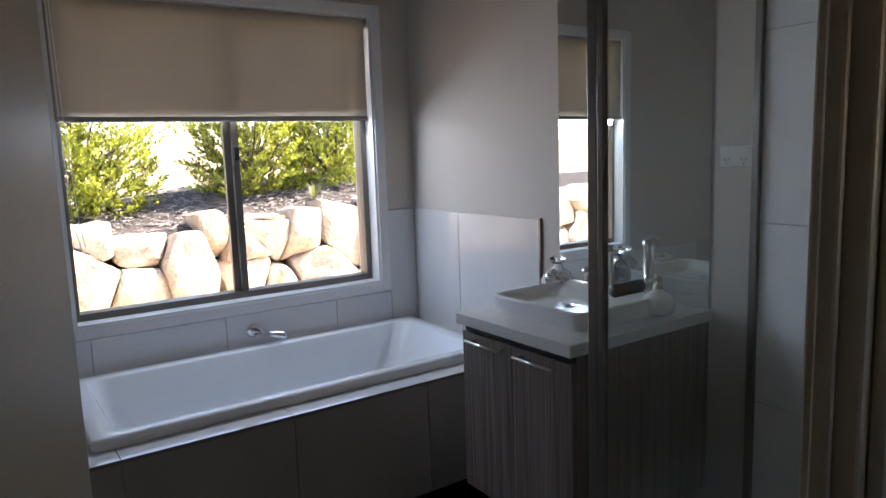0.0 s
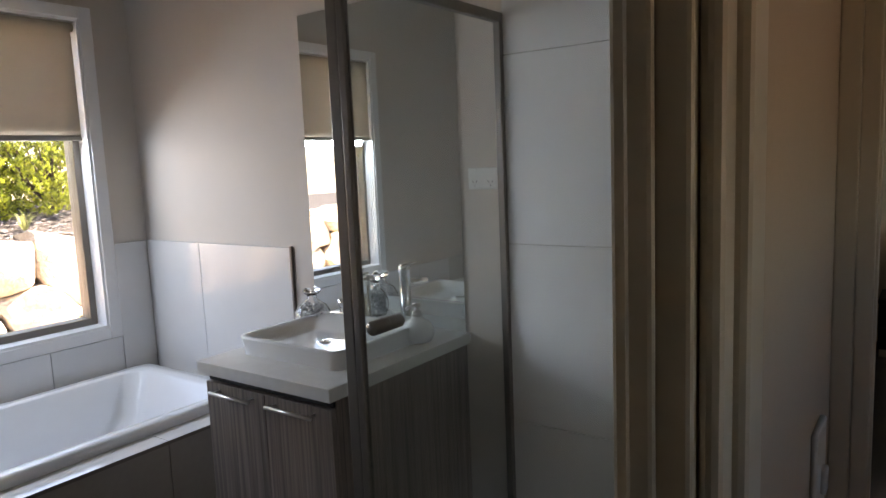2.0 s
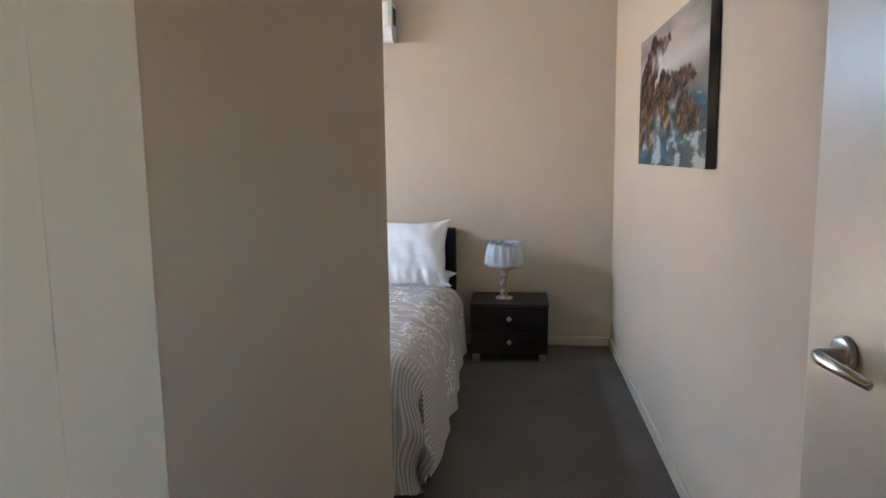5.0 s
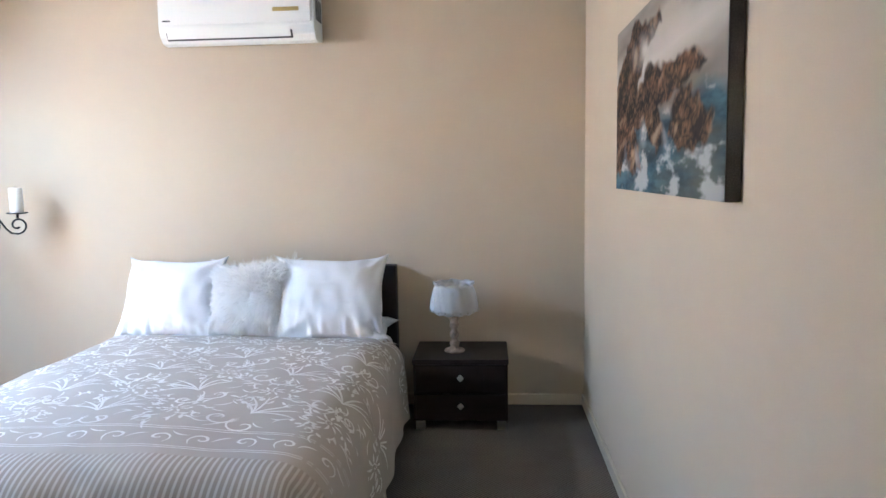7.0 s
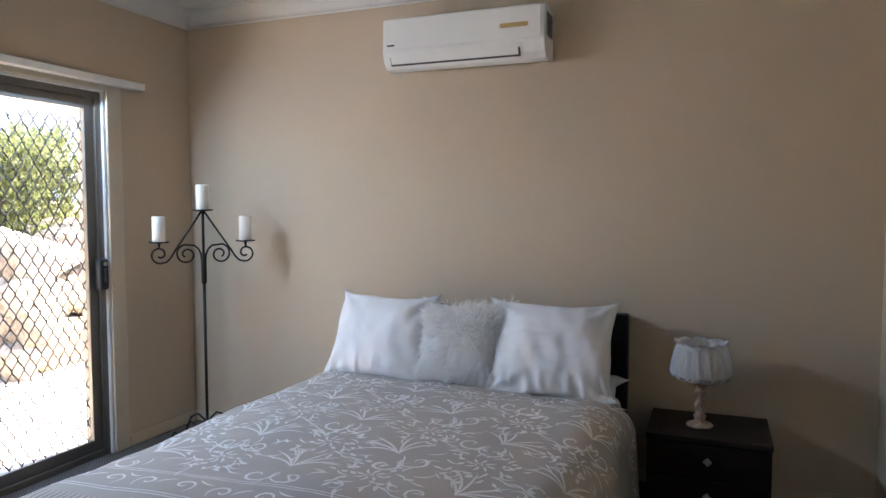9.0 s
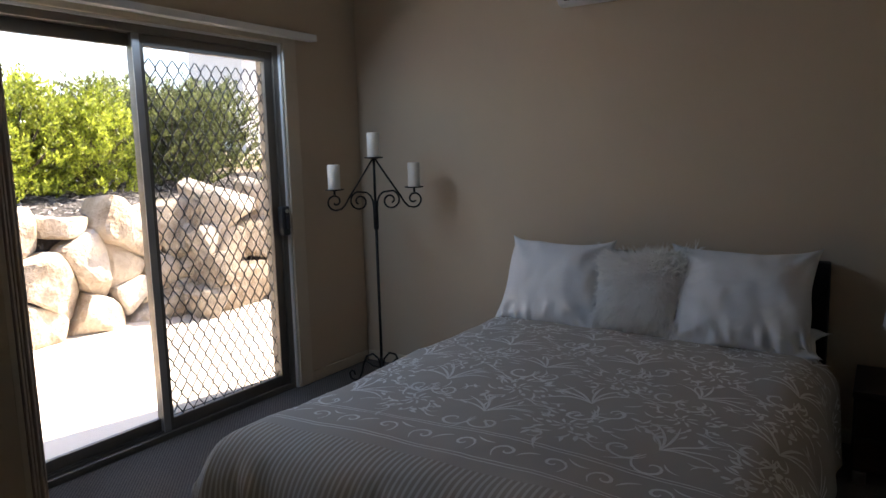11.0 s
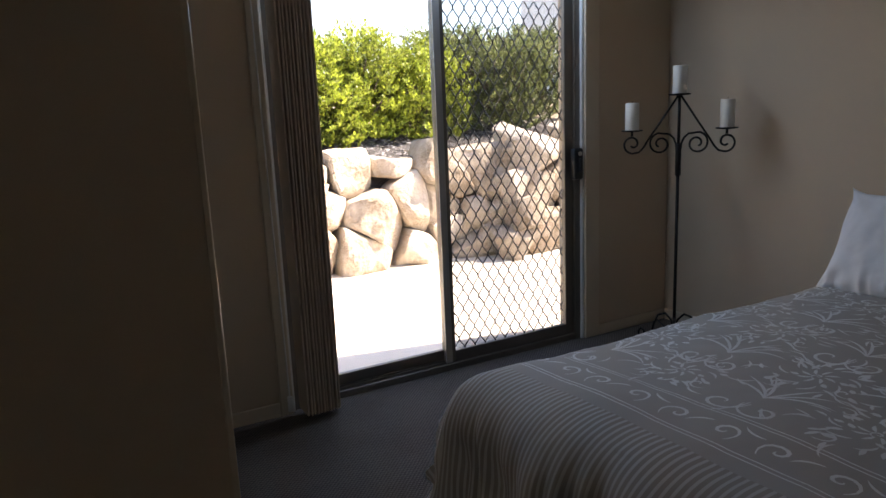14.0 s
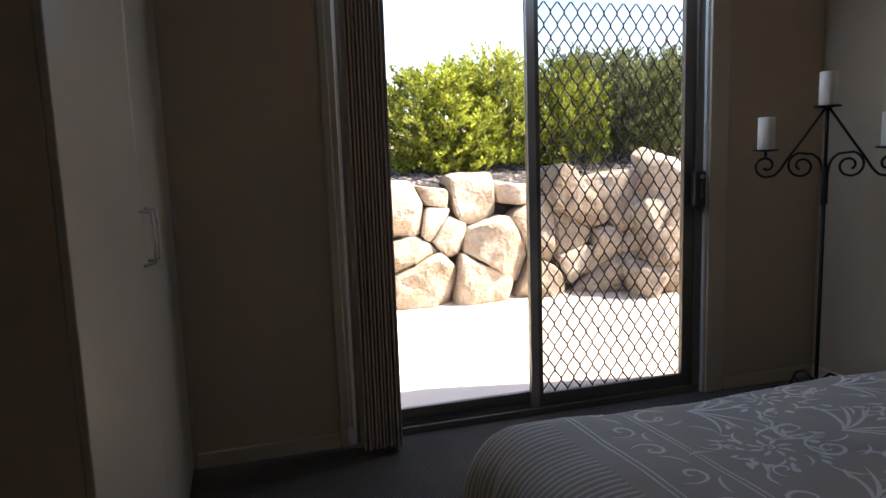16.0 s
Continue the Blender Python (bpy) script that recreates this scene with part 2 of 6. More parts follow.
wall_boxes("wall_north", [(RX - 0.8, YN, 0, SLX0, YN + T_OUT, CEIL), (SLX0, YN, SLH, SLX1, YN + T_OUT, CEIL), (SLX1, YN, 0, XE + 0.2, YN + T_OUT, CEIL)],
           M_WALL, "beige painted wall round the sliding door")
wall_boxes("wall_east", [(XE, YS - 0.1, 0, XE + 0.2, YN, CEIL)], M_WALL, "beige painted wall behind the bed")
# the small opening in the hall stretch is unseen, added to let daylight in
wall_boxes("wall_south", [(-1.2, YS - 0.1, 0, 1.22, YS, CEIL), (1.22, YS - 0.1, 0, 1.60, YS, 1.40), (1.22, YS - 0.1, 1.57, 1.60, YS, CEIL), (1.60, YS - 0.1, 0, XE, YS, CEIL)], M_WALL, "beige painted wall along hall and bedroom")
wall_boxes("wall_bedroom_west", [(XM, YP, 0, XW, YN, CEIL)], [M_WALL], "wall between bathroom and bedroom")
wall_boxes("wall_hall", [(-1.2, YC, 0, 0.39, YB, CEIL), (0.39, YC, 2.06, 1.20, YB, CEIL), (1.20, YC, 0, 1.55, YB, CEIL), (1.55, YC, 0, XD1, YP, CEIL), (1.55, YP, 0, XM, YP + 0.09, CEIL)], M_WALL, "beige painted hall wall with the bathroom doorway")
wall_boxes("wall_doorway", [(XD0, 0.085, 0, XD1, YC, CEIL), (XD0, YS, 2.06, XD1, 0.085, CEIL), (XD0, YS, 0, XD1, YS + 0.03, 2.06)], M_WALL, "beige wall with the bedroom doorway")
wall_boxes("wall_hall_end", [(-1.3, YS - 0.1, 0, -1.2, YB, CEIL)], M_WALL, "plain wall closing the hall")
wall_boxes("wall_robe", [(XW, RY, 0, RX, RY + 0.10, CEIL)], M_WALL, "beige side wall of the built-in robe")
wall_boxes("wall_robe_head", [(RX - 0.09, RY + 0.10, 2.10, RX, YN, CEIL)], M_WALL, "beige bulkhead over the robe doors")
wall_boxes("wall_bathroom_north", [(-0.1, YN - 0.02, 0, WX0, YN + T_OUT, CEIL), (WX1, YN - 0.02, 0, XM, YN + T_OUT, CEIL),
           (WX0, YN - 0.02, 0, WX1, YN + T_OUT, WZ0), (WX0, YN - 0.02, WZ1, WX1, YN + T_OUT, CEIL)], M_BATHWALL, "pale painted bathroom wall round the window")
wall_boxes("wall_bathroom_west", [(-0.2, YB, 0, -0.1, YN + T_OUT, CEIL)], M_BATHWALL, "pale painted wall closing the bathroom")
bm = bmesh.new()
box(bm, XM - 0.012, YP + 0.09, 0, XM, YN - 0.02, CEIL)
solid("wall_mirror", bm, M_BATHWALL, "pale painted bathroom wall behind the vanity", "wall")
solid("ceiling", B(-1.3, YS - 0.1, CEIL, XE + 0.2, YN + T_OUT, CEIL + 0.12), M_CEIL, "white painted flat ceiling", "ceiling")
solid("floor_carpet", B(XD0, YS, -0.1, XE, YN + 0.06, 0.0), M_CARPET, "grey-brown dotted loop-pile carpet", "carpet")
solid("floor_hall", B(-1.2, YS, -0.1, XD0, YC + 0.02, 0.0), M_CARPET, "grey-brown dotted loop-pile carpet in the hall", "carpet")
solid("floor_bathroom", B(-0.1, YC + 0.02, -0.1, XM, YN, 0.0), M_FLOORTILE, "grey tiled bathroom floor", "floor")

# ---- cornice, skirting, door trims ----
def cornice_run(bm, p0, p1, inward):
    """Cove cornice between two points at the ceiling."""
    d = 0.09
    p0, p1, n = Vector(p0), Vector(p1), Vector(inward)
    prof = [(0.0, -d - 0.012), (0.008, -d - 0.012), (0.008, -d)]
    prof += [(d - (d - 0.008) * math.cos(a) * 1.0, -d + (d - 0.008) * math.sin(a)) for a in [math.pi / 2 * k / 6 for k in range(7)]]
    prof += [(d + 0.012, -0.008), (d + 0.012, 0.0)]
    rows = [[bm.verts.new(p + n * o + Vector((0, 0, CEIL + h - 0.001))) for o, h in prof] for p in (p0, p1)]
    for k in range(len(prof) - 1):
        bm.faces.new((rows[0][k], rows[0][k + 1], rows[1][k + 1], rows[1][k]))


bm = bmesh.new()
for p0, p1, n in (((XE, YS, 0), (XE, YN, 0), (-1, 0, 0)), ((XD1, YS, 0), (XE, YS, 0), (0, 1, 0)), ((RX, YN, 0), (XE, YN, 0), (0, -1, 0)),
                  ((RX, RY, 0), (RX, YN, 0), (1, 0, 0)), ((XW, RY, 0), (RX, RY, 0), (0, -1, 0)), ((XW, YP, 0), (XW, RY, 0), (1, 0, 0))):
    cornice_run(bm, p0, p1, n)
solid("trim_cornice", bm, M_CEIL, "white coved plaster cornice under the ceiling", "cornice", smooth=True)


def skirting(name, x0, y0, x1, y1):
    solid(name, B(x0, y0, 0.0, x1, y1, 0.068, bevel=0.004), M_TRIM, "cream painted timber skirting board", "skirting")


skirting("baseboard_east", XE - 0.014, YS + 0.014, XE, YN - 0.014)
skirting("baseboard_south", XD1, YS, XE, YS + 0.014)
skirting("baseboard_north", SLX1 + 0.108, YN - 0.014, XE - 0.014, YN)
skirting("baseboard_north_west", RX, YN - 0.014, SLX0 - 0.065, YN)
skirting("baseboard_robe", XW, RY - 0.014, RX, RY)
skirting("baseboard_west", XW, YP, XW + 0.014, RY - 0.014)


def moulding(name, verts_box, material=M_TRIM, label="cream gloss painted timber architrave", bevel=0.006):
    bm = bmesh.new()
    for b in verts_box:
        box(bm, *b, bevel=bevel)
    solid(name, bm, material, label, "architrave")


AW = 0.062
# bedroom doorway: opening from y = -0.67 to 0.075
moulding("trim_bedroom_door", [(XD0 - 0.011, 0.074, 0, XD0, 0.094, 2.11), (XD0 - 0.017, 0.0942, 0, XD0, 0.1178, 2.11), (XD0 - 0.016, YS + 0.001, 2.05, XD0, 0.074, 2.11)], bevel=0.002)
moulding("trim_bedroom_jamb", [(XD0, 0.079, 0, XD1, 0.085, 2.05), (XD0 + 0.03, 0.073, 0, XD0 + 0.06, 0.079, 2.04), (XD0, YS + 0.03, 0, XD1, YS + 0.045, 2.05), (XD0, YS + 0.045, 2.035, XD1, 0.079, 2.06)], bevel=0.002)
# bathroom doorway: opening from x = 0.40 to 1.19, stepped architraves
moulding("trim_bathroom_door", [(1.196, YC - 0.013, 0, 1.226, YC, 2.11), (1.226, YC - 0.020, 0, 1.270, YC, 2.11), (0.395 - AW, YC - 0.02, 0, 0.395, YC, 2.11), (0.395, YC - 0.02, 2.05, 1.196, YC, 2.11)], bevel=0.005)
moulding("trim_bathroom_jamb", [(1.187, YC, 0, 1.20, YB, 2.05), (1.180, YC + 0.018, 0, 1.187, YC + 0.034, 2.04), (0.39, YC, 0, 0.404, YB, 2.05), (0.404, YC, 2.035, 1.187, YB, 2.06)], bevel=0.003)


def door_leaf(name, hinge, free, h, label, handle_z=1.05, lever_side=1):
    """A flush door leaf from hinge to free edge, standing open, with a lever on a round rose."""
    hx, hy = hinge
    fx, fy = free
    d = Vector((fx - hx, fy - hy, 0))
    L = d.length
    ang = math.atan2(d.y, d.x)
    m = Matrix.Translation((hx, hy, 0)) @ Matrix.Rotation(ang, 4, "Z")
    t = thing(name, (hx, hy, 0), label, "door")
    part("panel", B(0, -0.018, 0.012, L, 0.018, h, bevel=0.003, m=m), M_TRIM, t)
    bm = bmesh.new()
    rm = m @ Matrix.Translation((L - 0.08, 0.018 * lever_side, handle_z)) @ Matrix.Rotation(radians(-90 * lever_side), 4, "X")
    lathe(bm, [(0.025, 0), (0.025, 0.006), (0.020, 0.009), (0.010, 0.010), (0.010, 0.040), (0.0, 0.040)], 24, rm)
    part("rose", bm, M_STEEL, t, "brushed steel lever rose", smooth=True)
    bm = bmesh.new()
    q = 0.018 * lever_side
    pts = [(L - 0.08, q + 0.040 * lever_side, handle_z), (L - 0.10, q + 0.047 * lever_side, handle_z), (L - 0.135, q + 0.046 * lever_side, handle_z - 0.003), (L - 0.175, q + 0.040 * lever_side, handle_z - 0.010)]
    tube(bm, [m @ Vector(p) for p in pts], [0.009, 0.009, 0.008, 0.006], 10)
    part("lever", bm, M_STEEL, t, "brushed steel lever handle", smooth=True)
    return t


door_leaf("bedroom_door", (XD1 + 0.02, YS + 0.06), (2.775, -0.452), 2.04, "cream painted flush bedroom door standing open", 1.145)
door_leaf("bathroom_door", (0.415, YB + 0.02), (0.766, 0.95), 2.04, "cream painted flush bathroom door standing open", 1.05, 1)

# hall light switch
t = thing("light_switch", (1.68, YC, 1.10), "cream plastic wall switch beside the doorway", "switch")
part("plate", B(1.645, YC - 0.008, 1.05, 1.715, YC - 0.0005, 1.165, bevel=0.003), M_PLASTIC, t)
part("rocker", B(1.67, YC - 0.014, 1.085, 1.69, YC - 0.008, 1.115, bevel=0.002), M_PLASTIC, t)

# ---- sliding door ----
sd = thing("door_sliding", ((SLX0 + SLX1) / 2, YN + 0.05, 0.0), "bronze aluminium sliding glass door with diamond security screen", "sliding door", kind="structure")
Y0, Y1 = YN + 0.02, YN + 0.12
MX = 5.20
bm = bmesh.new()
box(bm, SLX0, Y0, 0.0, SLX0 + 0.05, Y1, SLH, bevel=0.003)
box(bm, SLX1 - 0.05, Y0, 0.0, SLX1, Y1, SLH, bevel=0.003)
box(bm, SLX0 + 0.05, Y0, SLH - 0.05, SLX1 - 0.05, Y1, SLH, bevel=0.003)
box(bm, SLX0 + 0.05, Y0, 0.0, SLX1 - 0.05, Y1, 0.035, bevel=0.003)
part("frame", bm, M_ALU, sd)
bm = bmesh.new()
for k in range(3):
    box(bm, SLX0 + 0.05, Y0 + 0.02 + 0.03 * k, 0.035, SLX1 - 0.05, Y0 + 0.026 + 0.03 * k, 0.047)
part("track", bm, M_GREYALU, sd, "grey aluminium sill track")


def sash(name, x0, x1, y0, w, material=M_ALU):
    bm = bmesh.new()
    box(bm, x0, y0, 0.04, x0 + w, y0 + 0.03, SLH - 0.05, bevel=0.003)
    box(bm, x1 - w, y0, 0.04, x1, y0 + 0.03, SLH - 0.05, bevel=0.003)
    box(bm, x0 + w, y0, 0.04, x1 - w, y0 + 0.03, 0.10, bevel=0.003)
    box(bm, x0 + w, y0, SLH - 0.11, x1 - w, y0 + 0.03, SLH - 0.05, bevel=0.003)
    return part(name, bm, material, sd)


s1 = sash("fixed_sash", SLX0 + 0.05, MX + 0.03, Y0 + 0.06, 0.045)
# thin pale strip stands in for patio light on the mullion
part("mullion_face", B(MX - 0.034, Y0 + 0.008, 0.04, MX + 0.006, Y0 + 0.0145, SLH - 0.05, bevel=0.002), M_LITALU, sd, "pale weathered aluminium mullion")
s2 = sash("screen_sash", MX - 0.03, SLX1 - 0.05, Y0 + 0.015, 0.06)
p = part("pane", B(SLX0 + 0.09, Y0 + 0.072, 0.10, MX - 0.012, Y0 + 0.078, SLH - 0.11), M_GLASS, sd, "clear glass pane")
p.visible_shadow = False
# diamond grille
bm = bmesh.new()
gx0, gx1, gz0, gz1 = MX + 0.03, SLX1 - 0.11, 0.10, SLH - 0.11
DW, DH = 0.068, 0.112
yy = Y0 + 0.03
nz = int((gz1 - gz0) / (DH / 2))
nx = int((gx1 - gx0) / DW) + 1


def grille_bar(k, sgn):
    """One zigzag-free wire that climbs across the opening, standing upright at each crossing."""
    run = []
    x = gx0 + k * DW
    for i in range(nz):
        for q in (0.0, 0.18, 0.5, 0.82):
            e = q * q * (3 - 2 * q)
            run.append(Vector((x + sgn * DW / 2 * (i + e), yy, gz0 + DH / 2 * (i + q))))
    seg = []
    for p_ in run + [None]:
        if p_ is not None and gx0 <= p_.x <= gx1:
            seg.append(p_)
        elif len(seg) > 1:
            tube(bm, seg, 0.0038, 4)
            seg = []
        else:
            seg = []


for k in range(-nz // 2 - 1, nx + 1):
    grille_bar(k, 1)
for k in range(0, nx + nz // 2 + 2):
    grille_bar(k, -1)
part("grille", bm, M_BLACKPLASTIC, sd, "black diamond security grille")
M_FLY = bpy.data.materials.new("fly_mesh")
M_FLY.use_nodes = True
fn = M_FLY.node_tree
fn.nodes["Principled BSDF"].inputs["Base Color"].default_value = (0.10, 0.10, 0.10, 1)
fn.nodes["Principled BSDF"].inputs["Roughness"].default_value = 0.7
ft, fm = fn.nodes.new("ShaderNodeBsdfTransparent"), fn.nodes.new("ShaderNodeMixShader")
fm.inputs[0].default_value = 0.27
fn.links.new(ft.outputs[0], fm.inputs[1])
fn.links.new(fn.nodes["Principled BSDF"].outputs[0], fm.inputs[2])
fn.links.new(fm.outputs[0], fn.nodes["Material Output"].inputs[0])
p = part("fly_screen", B(gx0 - 0.005, Y0 + 0.039, gz0 - 0.005, gx1 + 0.005, Y0 + 0.0395, gz1 + 0.005), M_FLY, sd, "fine grey insect mesh")
p.visible_shadow = False
lock = part("lock", B(6.036, Y0 - 0.038, 0.965, 6.100, Y0 + 0.012, 1.145, bevel=0.014, segs=3), M_BLACKPLASTIC, sd, "black screen door lock", smooth=True)
part("lock_lever", B(6.06, Y0 - 0.055, 1.01, 6.08, Y0 - 0.035, 1.09, bevel=0.005), M_BLACKPLASTIC, sd)
part("lock_cylinder", lathe(bmesh.new(), [(0.012, 0), (0.012, 0.01), (0, 0.01)], 16, Matrix.Translation((6.07, Y0 - 0.034, 1.115)) @ Matrix.Rotation(radians(90), 4, "X")), M_STEEL, sd, "steel key cylinder")
moulding("trim_sliding_door", [(SLX0 - AW, YN - 0.016, 0, SLX0, YN, SLH + AW), (SLX1, YN - 0.016, 0, SLX1 + AW + 0.045, YN, SLH + AW), (SLX0, YN - 0.016, SLH, SLX1, YN, SLH + AW)], M_TRIM, "cream painted timber architrave")
moulding("trim_sliding_reveal", [(SLX0, YN, 0, SLX0 + 0.012, Y0, SLH), (SLX1 - 0.012, YN, 0, SLX1, Y0, SLH), (SLX0 + 0.012, YN, SLH - 0.012, SLX1 - 0.012, Y0, SLH)], M_WHITE, "white painted reveal", 0.0)

# vertical blind, drawn to one side
vb = thing("vertical_blind", (4.40, YN - 0.1, 0.0), "brown vertical fabric blind stacked at one side", "blind")
part("headrail", B(4.16, YN - 0.075, SLH + 0.03, 6.35, YN - 0.018, SLH + 0.07, bevel=0.004), M_WHITE, vb, "white aluminium headrail")
random.seed(4)
for k in range(11):
    x = 4.318 + 0.0155 * k
    part("vane", B(x, YN - 0.150 - 0.006 * (k % 2) + random.uniform(-0.004, 0.004), 0.03, x + 0.0085, YN - 0.030, SLH + 0.03, bevel=0.002), M_VANE, vb)
part("cord", T([(4.255, YN - 0.035, SLH + 0.03), (4.262, YN - 0.04, 1.0), (4.272, YN - 0.04, 0.10)], 0.004, 6), M_WHITE, vb, "white looped control cord")
part("cord_weight", T([(4.272, YN - 0.04, 0.10), (4.275, YN - 0.045, 0.03)], [0.012, 0.016], 10), M_WHITE, vb)

# ---- built-in robe ----
for i, (a, b, side) in enumerate(((RY + 0.118, 2.41, 1), (2.414, YN - 0.02, -1))):
    rb = thing("robe_door", (RX - 0.02, (a + b) / 2, 0.0), "cream painted hinged robe door", "robe door", "robe doors")
    part("panel", B(RX - 0.045, a, 0.02, RX - 0.012, b, 2.09, bevel=0.003), M_TRIM, rb)
    hy = b - 0.05 if side == 1 else a + 0.04
    part("handle", T([(RX - 0.012, hy, 1.0), (RX + 0.018, hy, 1.005), (RX + 0.022, hy, 1.05), (RX + 0.022, hy, 1.10), (RX + 0.018, hy, 1.145), (RX - 0.012, hy, 1.15)], 0.005, 8), M_STEEL, rb, "steel bow handle", smooth=True)
    for hz in (0.25, 1.05, 1.95):
        hyy = a - 0.001 if side == 1 else b - 0.02
        part("hinge", B(RX - 0.012, hyy, hz - 0.04, RX + 0.004, hyy + 0.018, hz + 0.04, bevel=0.003), M_STEEL, rb)
moulding("trim_robe_edge", [(RX, RY + 0.004, 0, RX + 0.014, RY + 0.110, 2.15), (RX, RY + 0.110, 2.095, RX + 0.014, YN - 0.002, 2.15)], M_TRIM, "cream painted robe architrave", 0.003)
solid("trim_robe", B(RX - 0.09, RY + 0.100, 0, RX - 0.045, RY + 0.112, 2.10), M_TRIM, "cream robe jamb", "jamb")

# ---- bathroom ----
# window
wn_ = thing("window_1", ((WX0 + WX1) / 2, YN + 0.05, WZ0), "bronze aluminium sliding window with white timber trim", "window", kind="structure")
FY = YN + 0.05
bm = bmesh.new()
for b in ((WX0 - 0.06, YN - 0.038, WZ0 - 0.055, WX0, YN - 0.02, WZ1 + 0.055), (WX1, YN - 0.038, WZ0 - 0.055, WX1 + 0.06, YN - 0.02, WZ1 + 0.055),
          (WX0, YN - 0.038, WZ1, WX1, YN - 0.02, WZ1 + 0.055), (WX0, YN - 0.038, WZ0 - 0.055, WX1, YN - 0.02, WZ0)):
    box(bm, *b, bevel=0.004)
part("trim_frame", bm, M_WHITE, wn_, "white painted window architrave")
bm = bmesh.new()
for b in ((WX0, YN - 0.03, WZ0 + 0.012, WX0 + 0.012, FY, WZ1 - 0.012), (WX1 - 0.012, YN - 0.03, WZ0 + 0.012, WX1, FY, WZ1 - 0.012),
          (WX0, YN - 0.03, WZ1 - 0.012, WX1, FY, WZ1), (WX0, YN - 0.034, WZ0, WX1, FY, WZ0 + 0.012)):
    box(bm, *b)
part("reveal", bm, M_WHITE, wn_, "white painted timber reveal")
WMX = 1.79
bm = bmesh.new()
for b in ((WX0 + 0.012, FY, WZ0 + 0.012, WX0 + 0.035, FY + 0.08, WZ1 - 0.012), (WX1 - 0.045, FY, WZ0 + 0.012, WX1 - 0.012, FY + 0.08, WZ1 - 0.012),
          (WX0 + 0.035, FY, WZ0 + 0.012, WX1 - 0.045, FY + 0.08, WZ0 + 0.045), (WX0 + 0.035, FY, WZ1 - 0.05, WX1 - 0.045, FY + 0.08, WZ1 - 0.012)):
    box(bm, *b, bevel=0.003)
part("window_frame", bm, M_ALU, wn_)
bm = bmesh.new()
box(bm, WMX - 0.005, FY + 0.01, WZ0 + 0.045, WMX + 0.03, FY + 0.035, WZ1 - 0.05, bevel=0.003)
box(bm, WMX - 0.035, FY + 0.04, WZ0 + 0.045, WMX + 0.003, FY + 0.07, WZ1 - 0.05, bevel=0.003)
part("meeting_stile", bm, M_ALU, wn_)
part("catch", B(WMX - 0.002, FY - 0.012, 1.45, WMX + 0.025, FY + 0.01, 1.52, bevel=0.006), M_BLACKPLASTIC, wn_, "black sash catch")
for x0, x1, dy in ((WX0 + 0.035, WMX - 0.03, 0.055), (WMX + 0.025, WX1 - 0.045, 0.022)):
    p = part("pane", B(x0, FY + dy, WZ0 + 0.045, x1, FY + dy + 0.004, WZ1 - 0.05), M_GLASS, wn_, "clear glass pane")
    p.visible_shadow = False

rbl = thing("roller_blind", (1.78, YN - 0.04, 1.65), "taupe fabric roller blind drawn halfway down", "blind")
bm = bmesh.new()
zs = [1.655 + (WZ1 - 0.02 - 1.655) * k / 10 for k in range(11)]
rows = [[bm.verts.new((x, YN - 0.018 + 0.003 * math.sin(2.2 * x + 3 * z), z)) for x in [WX0 + 0.02 + (WX1 - WX0 - 0.055) * i / 12 for i in range(13)]] for z in zs]
for a, b in zip(rows, rows[1:]):
    for i in range(12):
        bm.faces.new((a[i], a[i + 1], b[i + 1], b[i]))
bmesh.ops.solidify(bm, geom=bm.faces[:], thickness=0.0012)
part("fabric", bm, M_BLIND, rbl, smooth=True)
part("bottom_bar", B(WX0 + 0.018, YN - 0.026, 1.638, WX1 - 0.033, YN - 0.012, 1.662, bevel=0.006), M_BLIND, rbl, "fabric-covered weight bar")
part("roller", T([(WX0 + 0.015, YN + 0.005, WZ1 - 0.036), (WX1 - 0.015, YN + 0.005, WZ1 - 0.036)], 0.02, 16), M_BLIND, rbl, smooth=True)
ch = [(WX0 + 0.025, YN - 0.03, WZ1 - 0.04), (WX0 + 0.028, YN - 0.032, 1.55), (WX0 + 0.04, YN - 0.034, 1.20), (WX0 + 0.06, YN - 0.034, 1.08), (WX0 + 0.075, YN - 0.034, 1.10), (WX0 + 0.06, YN - 0.034, 1.22), (WX0 + 0.045, YN - 0.032, 1.6), (WX0 + 0.036, YN - 0.03, WZ1 - 0.04)]
part("chain", T(ch, 0.0022, 6), M_PLASTIC, rbl, "white beaded blind chain")

# wall tiles: glazed, low splashback round the bath
def tile_row(parent, axis, fixed, runs, z0, z1, out, thick=0.008, material=M_TILE, gap=0.003):
    for a, b in runs:
        if axis == "x":
            bm = B(a + gap / 2, fixed, z0 + gap / 2, b - gap / 2, fixed + out * thick, z1 - gap / 2, bevel=0.001, segs=1)
        else:
            bm = B(fixed, a + gap / 2, z0 + gap / 2, fixed + out * thick, b - gap / 2, z1 - gap / 2, bevel=0.001, segs=1)
        part("tile", bm, material, parent)


TN = YN - 0.02
tn = thing("tiling_north", (1.8, TN, 0.5), "pale grey glazed wall tiles under the window", "tiles", kind="structure")
part("grout_bed", B(-0.1, TN - 0.004, 0.49, XM - 0.012, TN - 0.0005, WZ0 - 0.056), M_GROUT, tn)
part("grout_bed", B(WX1 + 0.061, TN - 0.004, WZ0 - 0.056, XM - 0.012, TN - 0.0005, 1.145), M_GROUT, tn)
tile_row(tn, "x", TN - 0.003, [(0.15, 0.55), (0.55, 1.06), (1.06, 1.66), (1.66, 2.26), (2.26, WX1 + 0.06)], 0.49, WZ0 - 0.057, -1)
